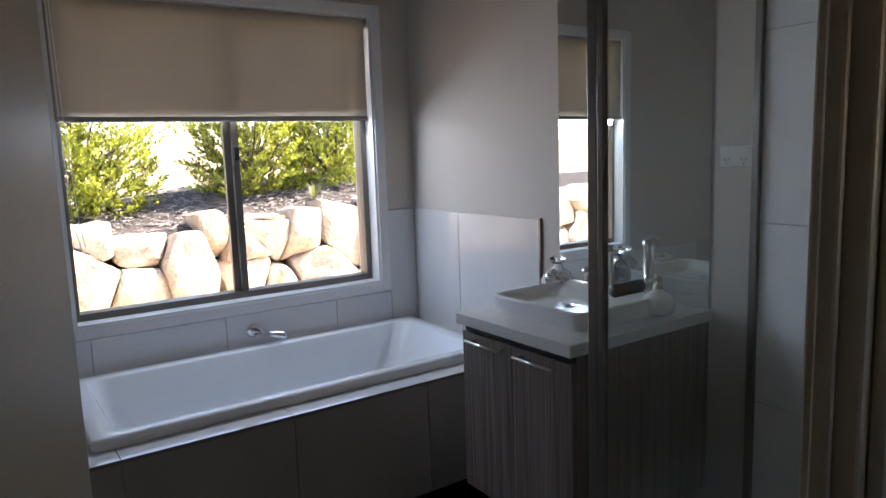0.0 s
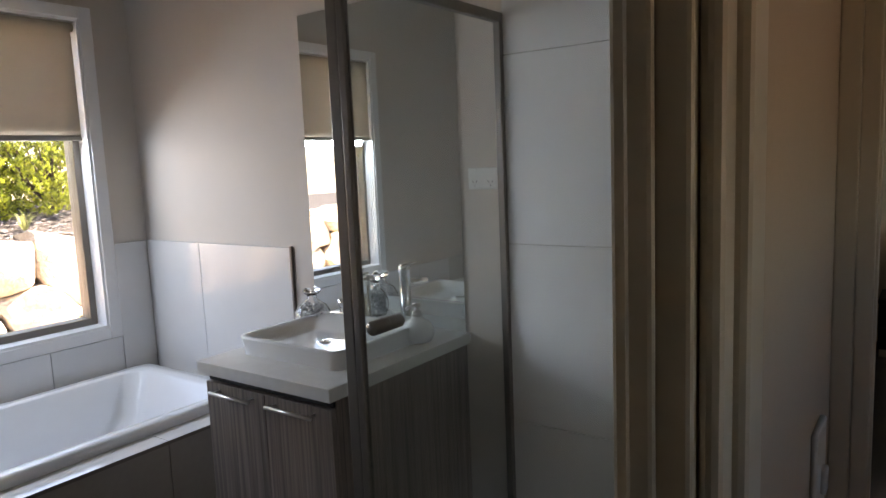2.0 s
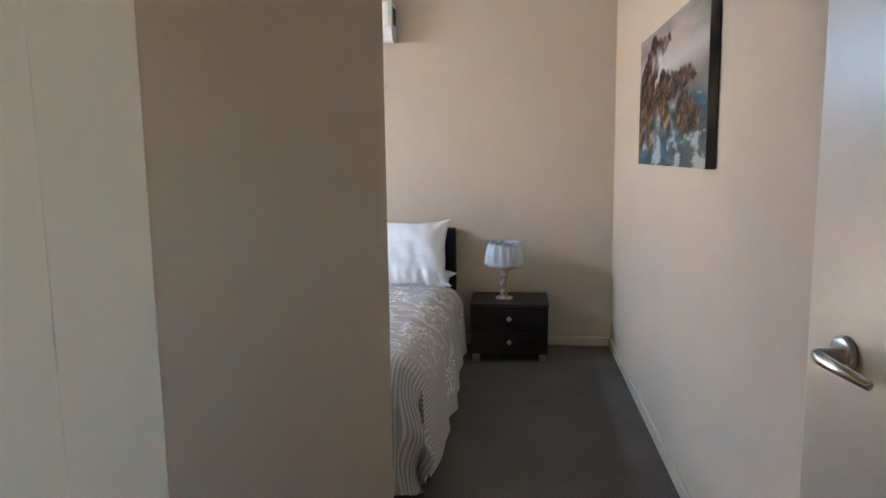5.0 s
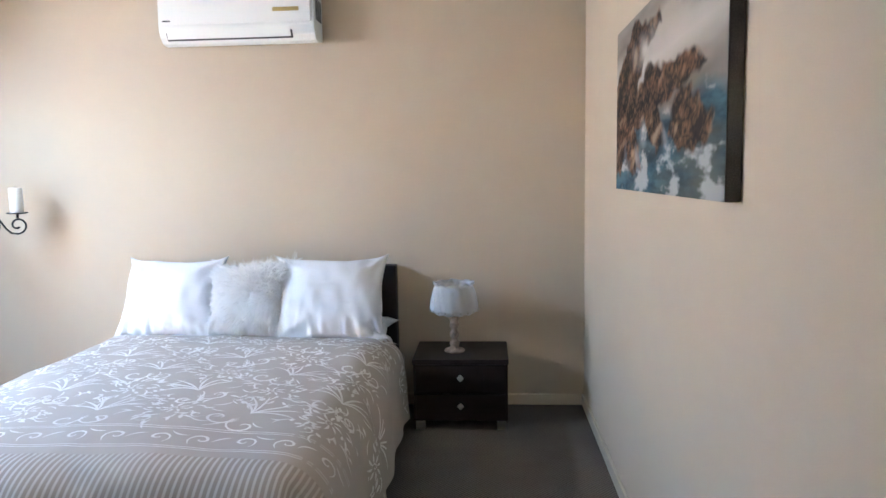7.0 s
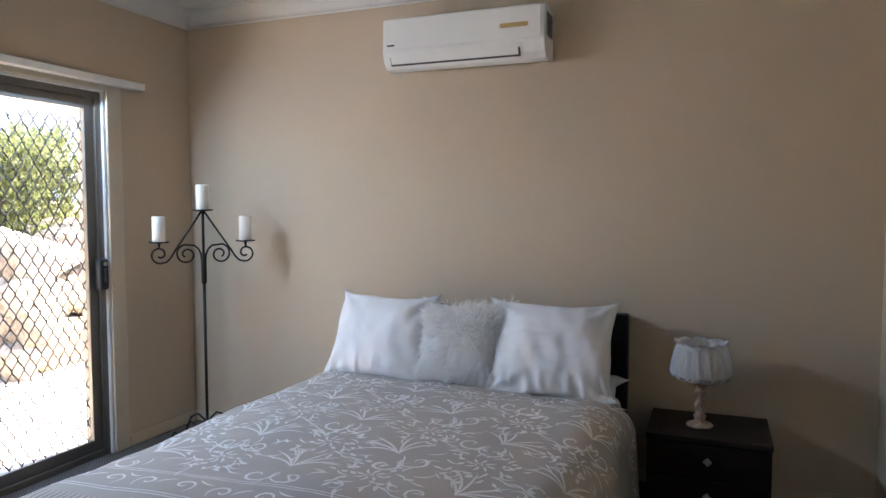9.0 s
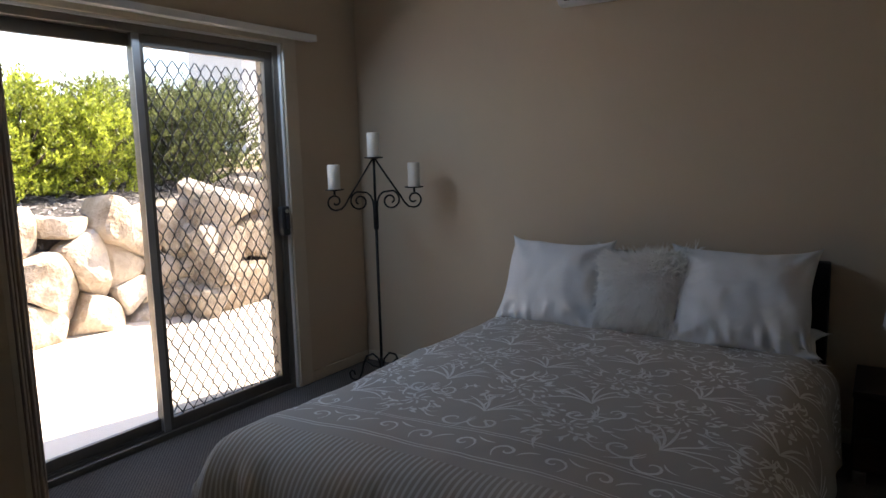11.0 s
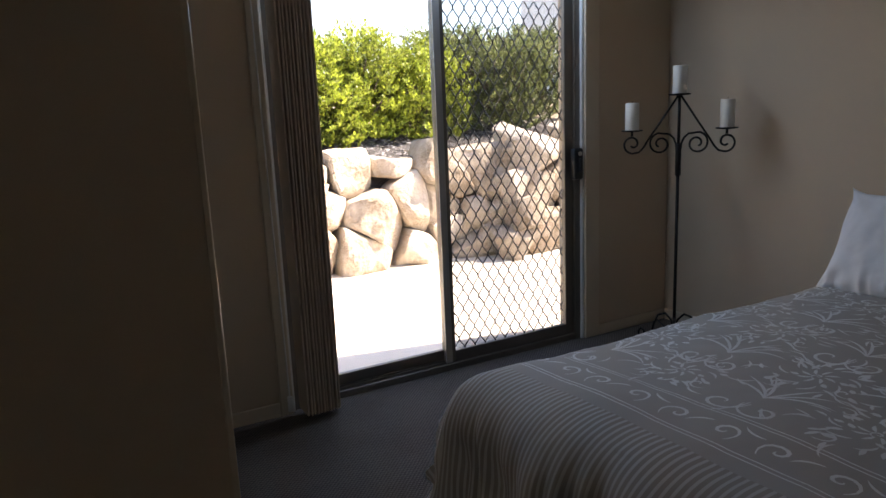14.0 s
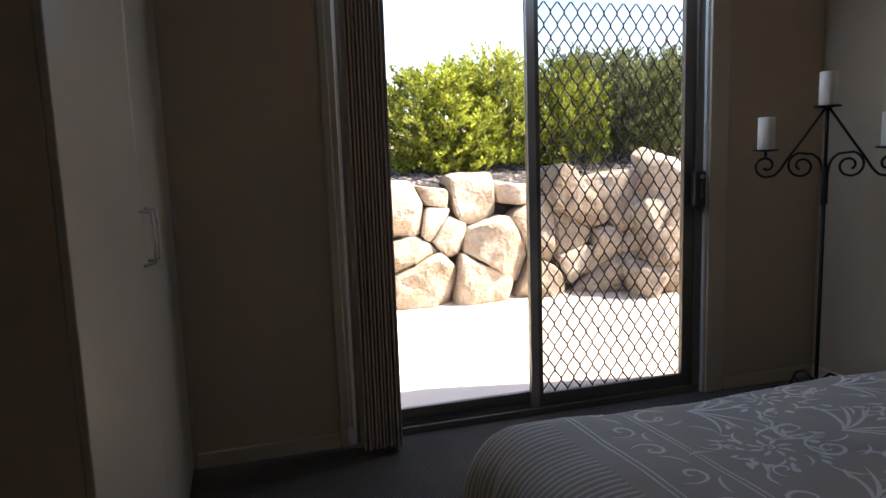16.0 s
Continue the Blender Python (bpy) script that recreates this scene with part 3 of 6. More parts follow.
tile_row(tn, "x", TN - 0.003, [(WX1 + 0.061, XM - 0.022)], 0.49, 1.145, -1)
XT = XM - 0.012
te = thing("tiling_east", (XT, 2.7, 0.5), "pale grey glazed wall tiles beside the bath", "tiles", kind="structure")
part("grout_bed", B(XT - 0.004, 2.20, 0.0, XT - 0.0005, TN, 1.145), M_GROUT, te)
tile_row(te, "y", XT - 0.003, [(2.20, 2.82), (2.82, TN - 0.012)], 0.49, 1.145, -1)
part("edge_trim", B(XT - 0.013, 2.190, 0.0, XT, 2.199, 1.150), M_GREYALU, te, "grey aluminium tile edge trim")
# shower tiles
ts = thing("tiling_shower", (XT, 0.7, 0.0), "grey full-height shower tiles", "tiles", kind="structure")
YW = YP + 0.09
part("grout_bed", B(XT - 0.004, YW, 0.0, XT - 0.0005, 1.15, 2.1), M_GROUT, ts)
for z0, z1 in ((0, 0.6), (0.6, 1.2), (1.2, 1.8), (1.8, 2.1)):
    tile_row(ts, "y", XT - 0.003, [(YW + 0.002, 0.69), (0.69, 1.15)], z0, z1, -1)

# bath in a tiled hob
HY, HZ, HX0 = 2.27, 0.50, 0.86
hob = thing("bath_hob", (1.8, HY, 0.0), "tiled bath surround with glazed ledge", "bath surround", kind="structure")
bm = bmesh.new()
for b in ((-0.1, HY + 0.012, 0, XT, 2.40, HZ - 0.009), (-0.1, 2.40, 0, 0.99, TN, HZ - 0.009), (2.63, 2.40, 0, XT, TN, HZ - 0.009), (0.99, 3.14, 0, 2.63, TN, HZ - 0.009)):
    box(bm, *b)
part("carcass", bm, M_GROUT, hob)
M_FRONTTILE = mat("hob_front_tile", (0.40, 0.37, 0.34), 0.25, var=0.05, scale=3, grain=40, random_mix=0.2)
for a, b in ((-0.1, 0.40), (0.40, 1.0), (1.0, 1.6), (1.6, 2.2), (2.2, XT)):
    part("tile", B(a + 0.0015, HY + 0.003, 0.003, b - 0.0015, HY + 0.012, HZ - 0.002, bevel=0.001, segs=1), M_FRONTTILE, hob, "taupe front tile")
    part("tile", B(a + 0.0015, HY + 0.003, HZ - 0.009, b - 0.0015, 2.44, HZ, bevel=0.001, segs=1), M_TILE, hob)
part("edge_trim", B(-0.1, HY, HZ - 0.012, XT, HY + 0.003, HZ + 0.001), M_GREYALU, hob, "dark metal tile edge trim")
part("tile", B(0.70, 2.442, HZ - 0.009, 0.975, TN - 0.012, HZ, bevel=0.001, segs=1), M_TILE, hob)


def rounded_rect(x0, y0, x1, y1, r, n=6):
    pts = []
    for cx, cy, a0 in ((x1 - r, y1 - r, 0), (x0 + r, y1 - r, 90), (x0 + r, y0 + r, 180), (x1 - r, y0 + r, 270)):
        for k in range(n + 1):
            a = radians(a0 + 90 * k / n)
            pts.append((cx + r * math.cos(a), cy + r * math.sin(a)))
    return pts


def basin_shell(levels, n=6):
    """A hollow vessel from stacked rounded rectangles (x0, y0, x1, y1, radius, z); the last ring is capped."""
    bm = bmesh.new()
    rings = [[bm.verts.new((x, y, z)) for x, y in rounded_rect(x0, y0, x1, y1, r, n)] for x0, y0, x1, y1, r, z in levels]
    for a, b in zip(rings, rings[1:]):
        for k in range(len(a)):
            bm.faces.new((a[k], a[(k + 1) % len(a)], b[(k + 1) % len(a)], b[k]))
    bm.faces.new(rings[-1])
    bmesh.ops.recalc_face_normals(bm, faces=bm.faces[:])
    return bm


bt = thing("bathtub", (1.8, 2.8, HZ), "white acrylic bathtub set into the tiled hob", "bathtub")
bx0, by0, bx1, by1 = 0.93, 2.385, 2.69, 3.19
part("shell", basin_shell([(bx0, by0, bx1, by1, 0.03, HZ + 0.001), (bx0, by0, bx1, by1, 0.03, HZ + 0.032), (bx0 + 0.008, by0 + 0.008, bx1 - 0.008, by1 - 0.008, 0.03, HZ + 0.040),
                           (bx0 + 0.075, by0 + 0.06, bx1 - 0.075, by1 - 0.06, 0.09, HZ + 0.040), (bx0 + 0.085, by0 + 0.07, bx1 - 0.085, by1 - 0.07, 0.09, HZ + 0.033),
                           (bx0 + 0.11, by0 + 0.085, bx1 - 0.16, by1 - 0.085, 0.12, HZ - 0.15), (bx0 + 0.15, by0 + 0.11, bx1 - 0.30, by1 - 0.11, 0.14, HZ - 0.32), (bx0 + 0.22, by0 + 0.17, bx1 - 0.40, by1 - 0.17, 0.12, HZ - 0.36)]),
     M_ACRYLIC, bt, smooth=True)
part("waste", lathe(bmesh.new(), [(0.03, 0), (0.03, 0.004), (0.0, 0.006)], 20, Matrix.Translation((bx0 + 0.35, 2.79, HZ - 0.359))), M_CHROME, bt, "chrome plug waste")
sp = thing("bath_spout", (1.83, TN, 0.60), "chrome wall-mounted bath spout", "tap")
part("flange", lathe(bmesh.new(), [(0.032, 0), (0.032, 0.008), (0.02, 0.012)], 24, Matrix.Translation((1.79, TN - 0.011, 0.60)) @ Matrix.Rotation(radians(90), 4, "X")), M_CHROME, sp, smooth=True)
part("spout", T([(1.79, TN - 0.015, 0.60), (1.885, TN - 0.165, 0.592), (1.895, TN - 0.180, 0.582)], [0.018, 0.017, 0.014], 14), M_CHROME, sp, smooth=True)
bm = lathe(bmesh.new(), [(0.028, 0), (0.028, 0.01), (0.02, 0.014), (0.02, 0.045), (0.0, 0.05)], 20, Matrix.Translation((0.925, 2.95, HZ + 0.001)))
tp = thing("bath_mixer", (0.90, 2.95, HZ), "chrome bath mixer on the ledge", "tap")
part("body", bm, M_CHROME, tp, smooth=True)

# vanity
VX0, VY0, VY1, VZ0, VZ1 = 2.115, 1.335, 1.890, 0.22, 0.842
vn = thing("vanity", (2.45, 1.57, VZ0), "grey oak laminate wall-hung vanity cabinet", "vanity")
part("body", B(VX0 + 0.02, VY0, VZ0, XT, VY1, VZ1, bevel=0.002), M_LAMINATE, vn)
part("shadow_rail", B(VX0 + 0.012, VY0 + 0.004, VZ1 - 0.025, VX0 + 0.02, VY1 - 0.004, VZ1), M_BLACKPLASTIC, vn)
vm = (VY0 + VY1) / 2
for a, b, hy in ((VY0 + 0.001, vm - 0.0015, -1), (vm + 0.0015, VY1 - 0.001, 1)):
    d = part("door", B(VX0, a, VZ0 + 0.002, VX0 + 0.018, b, VZ1 - 0.028, bevel=0.0015), M_LAMINATE, vn)
    y0, y1 = ((vm + 0.035, vm + 0.225) if hy > 0 else (vm - 0.225, vm - 0.035))
    bm = bmesh.new()
    tube(bm, [(VX0, y0 + 0.015, 0.79), (VX0 - 0.03, y0 + 0.015, 0.79)], 0.004, 8)
    tube(bm, [(VX0, y1 - 0.015, 0.79), (VX0 - 0.03, y1 - 0.015, 0.79)], 0.004, 8)
    tube(bm, [(VX0 - 0.03, y0, 0.79), (VX0 - 0.03, y1, 0.79)], 0.0055, 10)
    h = new("handle", finish("handle", bm, M_STEEL, True))
    h.parent, h["label"] = d, "brushed steel bar handle"
tagged(new("benchtop", finish("benchtop", B(VX0 - 0.02, VY0 - 0.015, VZ1, XT, VY1 + 0.015, VZ1 + 0.04, bevel=0.003), M_STONETOP)), "white stone benchtop on the vanity", "benchtop")
BZ = VZ1 + 0.04
cx, cy = 2.42, 1.625
bs = thing("basin", (cx, cy, BZ), "white rectangular ceramic vessel basin on the benchtop", "basin")
hx, hy = 0.205, 0.225
part("bowl", basin_shell([(cx - hx + .006, cy - hy + .006, cx + hx - .006, cy + hy - .006, 0.035, BZ), (cx - hx, cy - hy, cx + hx, cy + hy, 0.035, BZ + 0.05), (cx - hx, cy - hy, cx + hx, cy + hy, 0.035, BZ + 0.060), (cx - hx + 0.012, cy - hy + 0.012, cx + hx - 0.012, cy + hy - 0.012, 0.03, BZ + 0.060),
                          (cx - hx + 0.03, cy - hy + 0.03, cx + hx - 0.09, cy + hy - 0.03, 0.04, BZ + 0.045), (cx - hx + 0.06, cy - hy + 0.06, cx + hx - 0.12, cy + hy - 0.06, 0.05, BZ + 0.03), (cx - hx + 0.09, cy - hy + 0.09, cx + hx - 0.15, cy + hy - 0.09, 0.04, BZ + 0.025)]), M_CERAMIC, bs, smooth=True)
part("waste", lathe(bmesh.new(), [(0.022, 0), (0.022, 0.004), (0.0, 0.006)], 18, Matrix.Translation((cx - 0.03, cy, BZ + 0.0255))), M_CHROME, bs, "chrome plug waste")
tpz = BZ + 0.0
tap = thing("basin_mixer", (2.665, 1.69, BZ), "tall chrome basin mixer tap", "tap")
part("body", lathe(bmesh.new(), [(0.028, 0), (0.028, 0.006), (0.022, 0.01), (0.022, 0.175), (0.024, 0.18), (0.024, 0.198), (0.0, 0.2)], 24, Matrix.Translation((2.665, 1.69, BZ))), M_CHROME, tap, smooth=True)
part("spout", T([(2.66, 1.69, BZ + 0.13), (2.58, 1.69, BZ + 0.125), (2.535, 1.69, BZ + 0.118)], [0.016, 0.0155, 0.015], 14), M_CHROME, tap, smooth=True)
part("lever", B(2.60, 1.682, BZ + 0.2, 2.685, 1.698, BZ + 0.207, bevel=0.002), M_CHROME, tap)
# soap dispenser
SPX, SPY = 2.60, 1.405
so = thing("soap_dispenser", (SPX, SPY, BZ), "white round ceramic soap dispenser with brushed pump", "soap dispenser")
part("bottle", lathe(bmesh.new(), [(0.030, 0), (0.046, 0.006), (0.056, 0.028), (0.055, 0.048), (0.043, 0.068), (0.026, 0.079), (0.019, 0.084), (0.019, 0.089), (0, 0.089)], 28, Matrix.Translation((SPX, SPY, BZ))), M_CERAMIC, so, smooth=True)
bm = lathe(bmesh.new(), [(0.017, 0.089), (0.017, 0.102), (0.013, 0.106), (0.007, 0.108), (0.007, 0.118), (0.014, 0.119), (0.014, 0.130), (0.0, 0.132)], 16, Matrix.Translation((SPX, SPY, BZ)))
tube(bm, [(SPX, SPY, BZ + 0.125), (SPX - 0.028, SPY + 0.008, BZ + 0.124), (SPX - 0.042, SPY + 0.012, BZ + 0.117)], 0.005, 8)
part("pump", bm, M_STEEL, so, "brushed metal pump top", smooth=True)
# stoppered bottles of shells
M_SHELL = mat("sea_shells", (0.40, 0.28, 0.19), 0.5, var=0.45, scale=60, grain=200, tint=(0.75, 0.66, 0.58))


def shell_bottle(x, y, r, h, seed, label):
    t = thing("shell_jar", (x, y, BZ), label, "jar", "glass jars by the basin")
    prof = [(0.5, 0), (0.82, 0.04), (1.0, 0.22), (0.98, 0.38), (0.75, 0.56), (0.38, 0.66), (0.28, 0.72), (0.27, 0.82), (0.40, 0.84), (0.40, 0.86)]
    inner = [(max(0.02, q - 0.05), max(z, 0.025) - 0.004) for q, z in reversed(prof)]
    part("glass", lathe(bmesh.new(), [(r * q, h * z) for q, z in prof] + [(r * q, h * z) for q, z in inner] + [(0.0, h * 0.024)], 28, Matrix.Translation((x, y, BZ))), M_GLASS, t, smooth=True).visible_shadow = False
    part("stopper", lathe(bmesh.new(), [(0.22 * r, 0.80 * h), (0.22 * r, 0.865 * h), (0.46 * r, 0.88 * h), (0.50 * r, 0.93 * h), (0.30 * r, 0.985 * h), (0.0, h)], 20, Matrix.Translation((x, y, BZ))), M_GLASS, t, "clear glass stopper", smooth=True)
    bm = bmesh.new()
    rnd = random.Random(seed)
    for k in range(240):
        z = rnd.uniform(0.07, 0.58)
        lim = r * (0.84 if 0.12 < z < 0.42 else 0.58)
        a, q = rnd.uniform(0, 6.283), rnd.random() ** 0.4
        bmesh.ops.create_icosphere(bm, subdivisions=1, radius=rnd.uniform(0.0045, 0.0085), matrix=Matrix.Translation((x + lim * q * math.cos(a), y + lim * q * math.sin(a), BZ + h * z)) @ Matrix.Rotation(a, 4, "X") @ Matrix.Diagonal((1, rnd.uniform(0.4, 1), rnd.uniform(0.4, 1), 1)))
    part("shells", bm, M_SHELL, t, "brown and cream shells")["kind"] = "stuff"


shell_bottle(2.585, 1.880, 0.068, 0.155, 9, "glass jar with stopper filled with small shells")
shell_bottle(2.715, 1.800, 0.050, 0.165, 10, "slim glass jar with stopper beside the tap")
# mirror
mr = thing("mirror", (XT, 1.70, BZ), "large frameless wall mirror above the vanity", "mirror")
part("glass", B(XT - 0.006, 1.335, BZ + 0.002, XT - 0.001, 2.07, 2.06), M_MIRROR, mr)
# power point
gp = thing("power_outlet", (XT, 1.245, 1.38), "white double power outlet on the wall", "power outlet")
part("plate", B(XT - 0.009, 1.186, 1.378, XT, 1.301, 1.450, bevel=0.004), M_PLASTIC, gp)
for y in (1.213, 1.274):
    part("rocker", B(XT - 0.013, y - 0.008, 1.425, XT - 0.009, y + 0.008, 1.438, bevel=0.001), M_PLASTIC, gp)
    bm = bmesh.new()
    for dy, dz, rot in ((-0.008, 0.004, 30), (0.008, 0.004, -30), (0, -0.010, 0)):
        box(bm, -0.0003, -0.0011, -0.004, 0.0003, 0.0011, 0.004, m=Matrix.Translation((XT - 0.0092, y + dy, 1.400 + dz)) @ Matrix.Rotation(radians(rot), 4, "X"))
    part("socket_slots", bm, M_BLACKPLASTIC, gp)

# shower screen
SX, SY, SH = 2.03, 1.16, 1.93
sc = thing("shower_screen", (SX, SY, 0.0), "framed glass shower screen with grey aluminium posts", "shower screen", kind="structure")
bm = bmesh.new()
box(bm, SX - 0.012, SY - 0.016, 0.02, SX + 0.018, SY + 0.016, SH, bevel=0.003)
part("post", bm, M_GREYALU, sc)
part("door_stile", B(SX - 0.014, SY - 0.040, 0.03, SX + 0.010, SY - 0.019, SH - 0.02, bevel=0.003), M_GREYALU, sc)
part("wall_channel", B(XT - 0.030, SY - 0.014, 0.02, XT, SY + 0.014, SH, bevel=0.003), M_GREYALU, sc)
part("wall_channel", B(SX - 0.014, YW, 0.02, SX + 0.014, YW + 0.03, SH, bevel=0.003), M_GREYALU, sc)
part("top_rail", B(SX + 0.018, SY - 0.014, SH - 0.03, XT - 0.03, SY + 0.014, SH, bevel=0.003), M_GREYALU, sc)
part("top_rail", B(SX - 0.014, YW + 0.03, SH - 0.03, SX + 0.014, SY - 0.040, SH, bevel=0.003), M_GREYALU, sc)
part("bottom_rail", B(SX + 0.018, SY - 0.014, 0.02, XT - 0.03, SY + 0.014, 0.05, bevel=0.003), M_GREYALU, sc)
part("bottom_rail", B(SX - 0.014, YW + 0.03, 0.02, SX + 0.014, SY - 0.040, 0.05, bevel=0.003), M_GREYALU, sc)
for bx in ((SX + 0.018, SY - 0.003, 0.05, XT - 0.03, SY + 0.003, SH - 0.03), (SX - 0.003, YW + 0.03, 0.05, SX + 0.003, SY - 0.040, SH - 0.03)):
    p = part("pane", B(*bx), M_SHOWERGLASS, sc, "clear shower glass")
    p.visible_shadow = False
part("knob", T([(SX - 0.055, 1.05, 1.105), (SX - 0.05, 1.05, 1.105), (SX + 0.05, 1.05, 1.105), (SX + 0.055, 1.05, 1.105)], [0.014, 0.017, 0.017, 0.014], 16), M_GREYALU, sc, "round metal door knob", smooth=True)
part("base", B(SX - 0.03, YW, 0.0, XT, SY + 0.03, 0.02), M_ACRYLIC, sc, "white shower base")

# ---- bedroom ----
# bed
BTOP = 0.52
BYM = 1.18
bed = thing("bed", (5.6, BYM, 0.0), "queen bed with black upholstered headboard and low base", "bed")
part("headboard", B(6.70, 0.43, 0.10, 6.785, 1.95, 0.885, bevel=0.012, segs=3), M_LEATHER, bed, "black leather headboard", smooth=False)
part("base", B(4.72, 0.46, 0.07, 6.70, 1.92, 0.25, bevel=0.02), M_LEATHER, bed)
for x in (4.80, 6.55):
    for y in (0.52, 1.84):
        part("leg", B(x - 0.03, y - 0.03, 0, x + 0.03, y + 0.03, 0.07, bevel=0.004), M_ESPRESSO, bed)
part("mattress", B(4.70, 0.45, 0.25, 6.69, 1.93, 0.475, bevel=0.05, segs=4), M_COTTON, bed, "white mattress with fitted sheet", smooth=True)

# duvet: a soft sheet that drapes over three sides
DX_HEAD = 6.40


def roll_over(s, flat, r, drop):
    """Path along a surface that is flat, turns down over radius r and hangs: returns (out, down)."""
    if s <= flat:
        return s, 0.0
    q = s - flat
    arc = r * math.pi / 2
    if q <= arc:
        a = q / r
        return flat + r * math.sin(a), r * (1 - math.cos(a))
    h = q - arc
    return flat + r + 0.10 * h, r + 0.985 * h


def duvet(u, v):
    """u: metres from the head end along the bed; v: metres from the middle, positive towards the glass door."""
    fx, dx = roll_over(u, 1.80, 0.20, 0.5)
    side = 0.92 if v > 0 else 0.80
    fy, dy = roll_over(abs(v), side - 0.16, 0.18, 0.4)
    puff = 0.045 * math.cos(min(1.0, abs(v) / 0.95) * math.pi / 2) * min(1.0, u / 0.4)
    down = (dx ** 3 + dy ** 3) ** (1 / 3) if dx > 0 and dy > 0 else max(dx, dy)
    # folds: shallow on top, deeper where the cloth hangs
    hang = min(1.0, down / 0.26)
    fold = 0.0
    if dx > 0.02:
        fold += hang * (0.020 * math.sin(v * 17 + 2.2 * math.sin(v * 5.0) + 1.6 * noise.noise((v * 3, u, 2.0))) + 0.030 * noise.noise((v * 4.0, u * 1.2, 8.0)) + 0.022 * noise.noise((v * 13.0 + 2.5 * u, u * 1.4, 5.0)) + 0.010 * math.sin(v * 44 + 6 * noise.noise((v * 4, u * 2, 1.0))) + 0.045 * (u - 1.9) * noise.noise((v * 7.0 - 4.0 * u, u * 2.0, 9.0)))
    if dy > 0.02:
        fold += hang * (0.016 * math.sin(u * 13 + 1.8 * math.sin(u * 5.0 + 1)) + 0.030 * noise.noise((u * 4.0, v * 1.2, 4.0)))
    wob = 0.018 * noise.noise((u * 2.2, v * 2.2, 0.5)) + 0.007 * noise.noise((u * 6, v * 6, 3.5)) + 0.004 * abs(noise.noise((u * 5 + v * 3, v * 9 - u * 4, 6.0)))
    x = DX_HEAD - fx - (fold if dx > 0.02 else 0)
    yy = (fy + (fold if dy > 0.02 else 0)) * (1 if v > 0 else -1)
    if dx > 0 and dy > 0:
        k = min(1.0, min(dx, dy) / 0.25)
        x += 0.07 * k
        yy *= 1 - 0.05 * k
    z = BTOP + 0.02 + puff + wob - down
    return Vector((x, BYM + yy, max(z, 0.035 + 0.01 * math.sin(9 * (u + v)))))


UMAX, VMAX = 2.42, 1.24
NU, NV = 240, 300
M_DUVET = mat("woven_duvet", (0.46, 0.415, 0.375), 0.8, var=0.05, scale=3, grain=420, bump=0.35, dist=0.0015)
M_STRIPE = mat("duvet_stripe", (0.38, 0.33, 0.285), 0.8, var=0.05, scale=3, grain=420, bump=0.3, dist=0.0015)
M_EMB = mat("white_embroidery", (0.84, 0.825, 0.81), 0.7, var=0.08, scale=8, grain=500, bump=0.4, dist=0.0015)


def stripe_setup():
    """Pale stripes across the hanging end, from the cloth's own coordinates."""
    nt = M_STRIPE.node_tree
    b = nt.nodes["Principled BSDF"]
    uv = nt.nodes.new("ShaderNodeUVMap")
    sep = nt.nodes.new("ShaderNodeSeparateXYZ")
    nt.links.new(uv.outputs[0], sep.inputs[0])
    mm = nt.nodes.new("ShaderNodeMath")
    mm.operation = "MULTIPLY"
    mm.inputs[1].default_value = 2 * math.pi / 0.021
    nt.links.new(sep.outputs["Y"], mm.inputs[0])
    sn = nt.nodes.new("ShaderNodeMath")
    sn.operation = "SINE"
    nt.links.new(mm.outputs[0], sn.inputs[0])
    rp = nt.nodes.new("ShaderNodeValToRGB")
    rp.color_ramp.elements[0].position, rp.color_ramp.elements[1].position = 0.55, 0.75
    ad = nt.nodes.new("ShaderNodeMath")
    ad.operation = "MULTIPLY_ADD"
    ad.inputs[1].default_value, ad.inputs[2].default_value = 0.5, 0.5
    nt.links.new(sn.outputs[0], ad.inputs[0])
    nt.links.new(ad.outputs[0], rp.inputs[0])
    mx = nt.nodes.new("ShaderNodeMix")
    mx.data_type = "RGBA"
    old = b.inputs["Base Color"].links[0].from_socket
    nt.links.new(rp.outputs[0], mx.inputs[0])
    nt.links.new(old, mx.inputs[6])
    mx.inputs[7].default_value = (0.60, 0.565, 0.53, 1)
    nt.links.new(mx.outputs[2], b.inputs["Base Color"])


stripe_setup()
STRIPE_U = 1.765
bm = bmesh.new()
uvl = bm.loops.layers.uv.new("cloth")
grid = []
for i in range(NU + 1):
    row = []
    for j in range(NV + 1):
        u, v = UMAX * i / NU, -VMAX + 2 * VMAX * j / NV
        row.append((bm.verts.new(duvet(u, v)), u, v))
    grid.append(row)
for i in range(NU):
    for j in range(NV):
        q = (grid[i][j], grid[i + 1][j], grid[i + 1][j + 1], grid[i][j + 1])
        f = bm.faces.new([c[0] for c in q])
        for lp, c in zip(f.loops, q):
            lp[uvl].uv = (c[1], c[2])
        f.material_index = 1 if q[0][1] > STRIPE_U else 0
dv = thing("duvet", (5.4, BYM, 0.48), "taupe duvet with white embroidered scrolls and striped end", "duvet")
bmesh.ops.recalc_face_normals(bm, faces=bm.faces[:])
ob = part("cover", bm, [M_DUVET, M_STRIPE], dv, smooth=True)


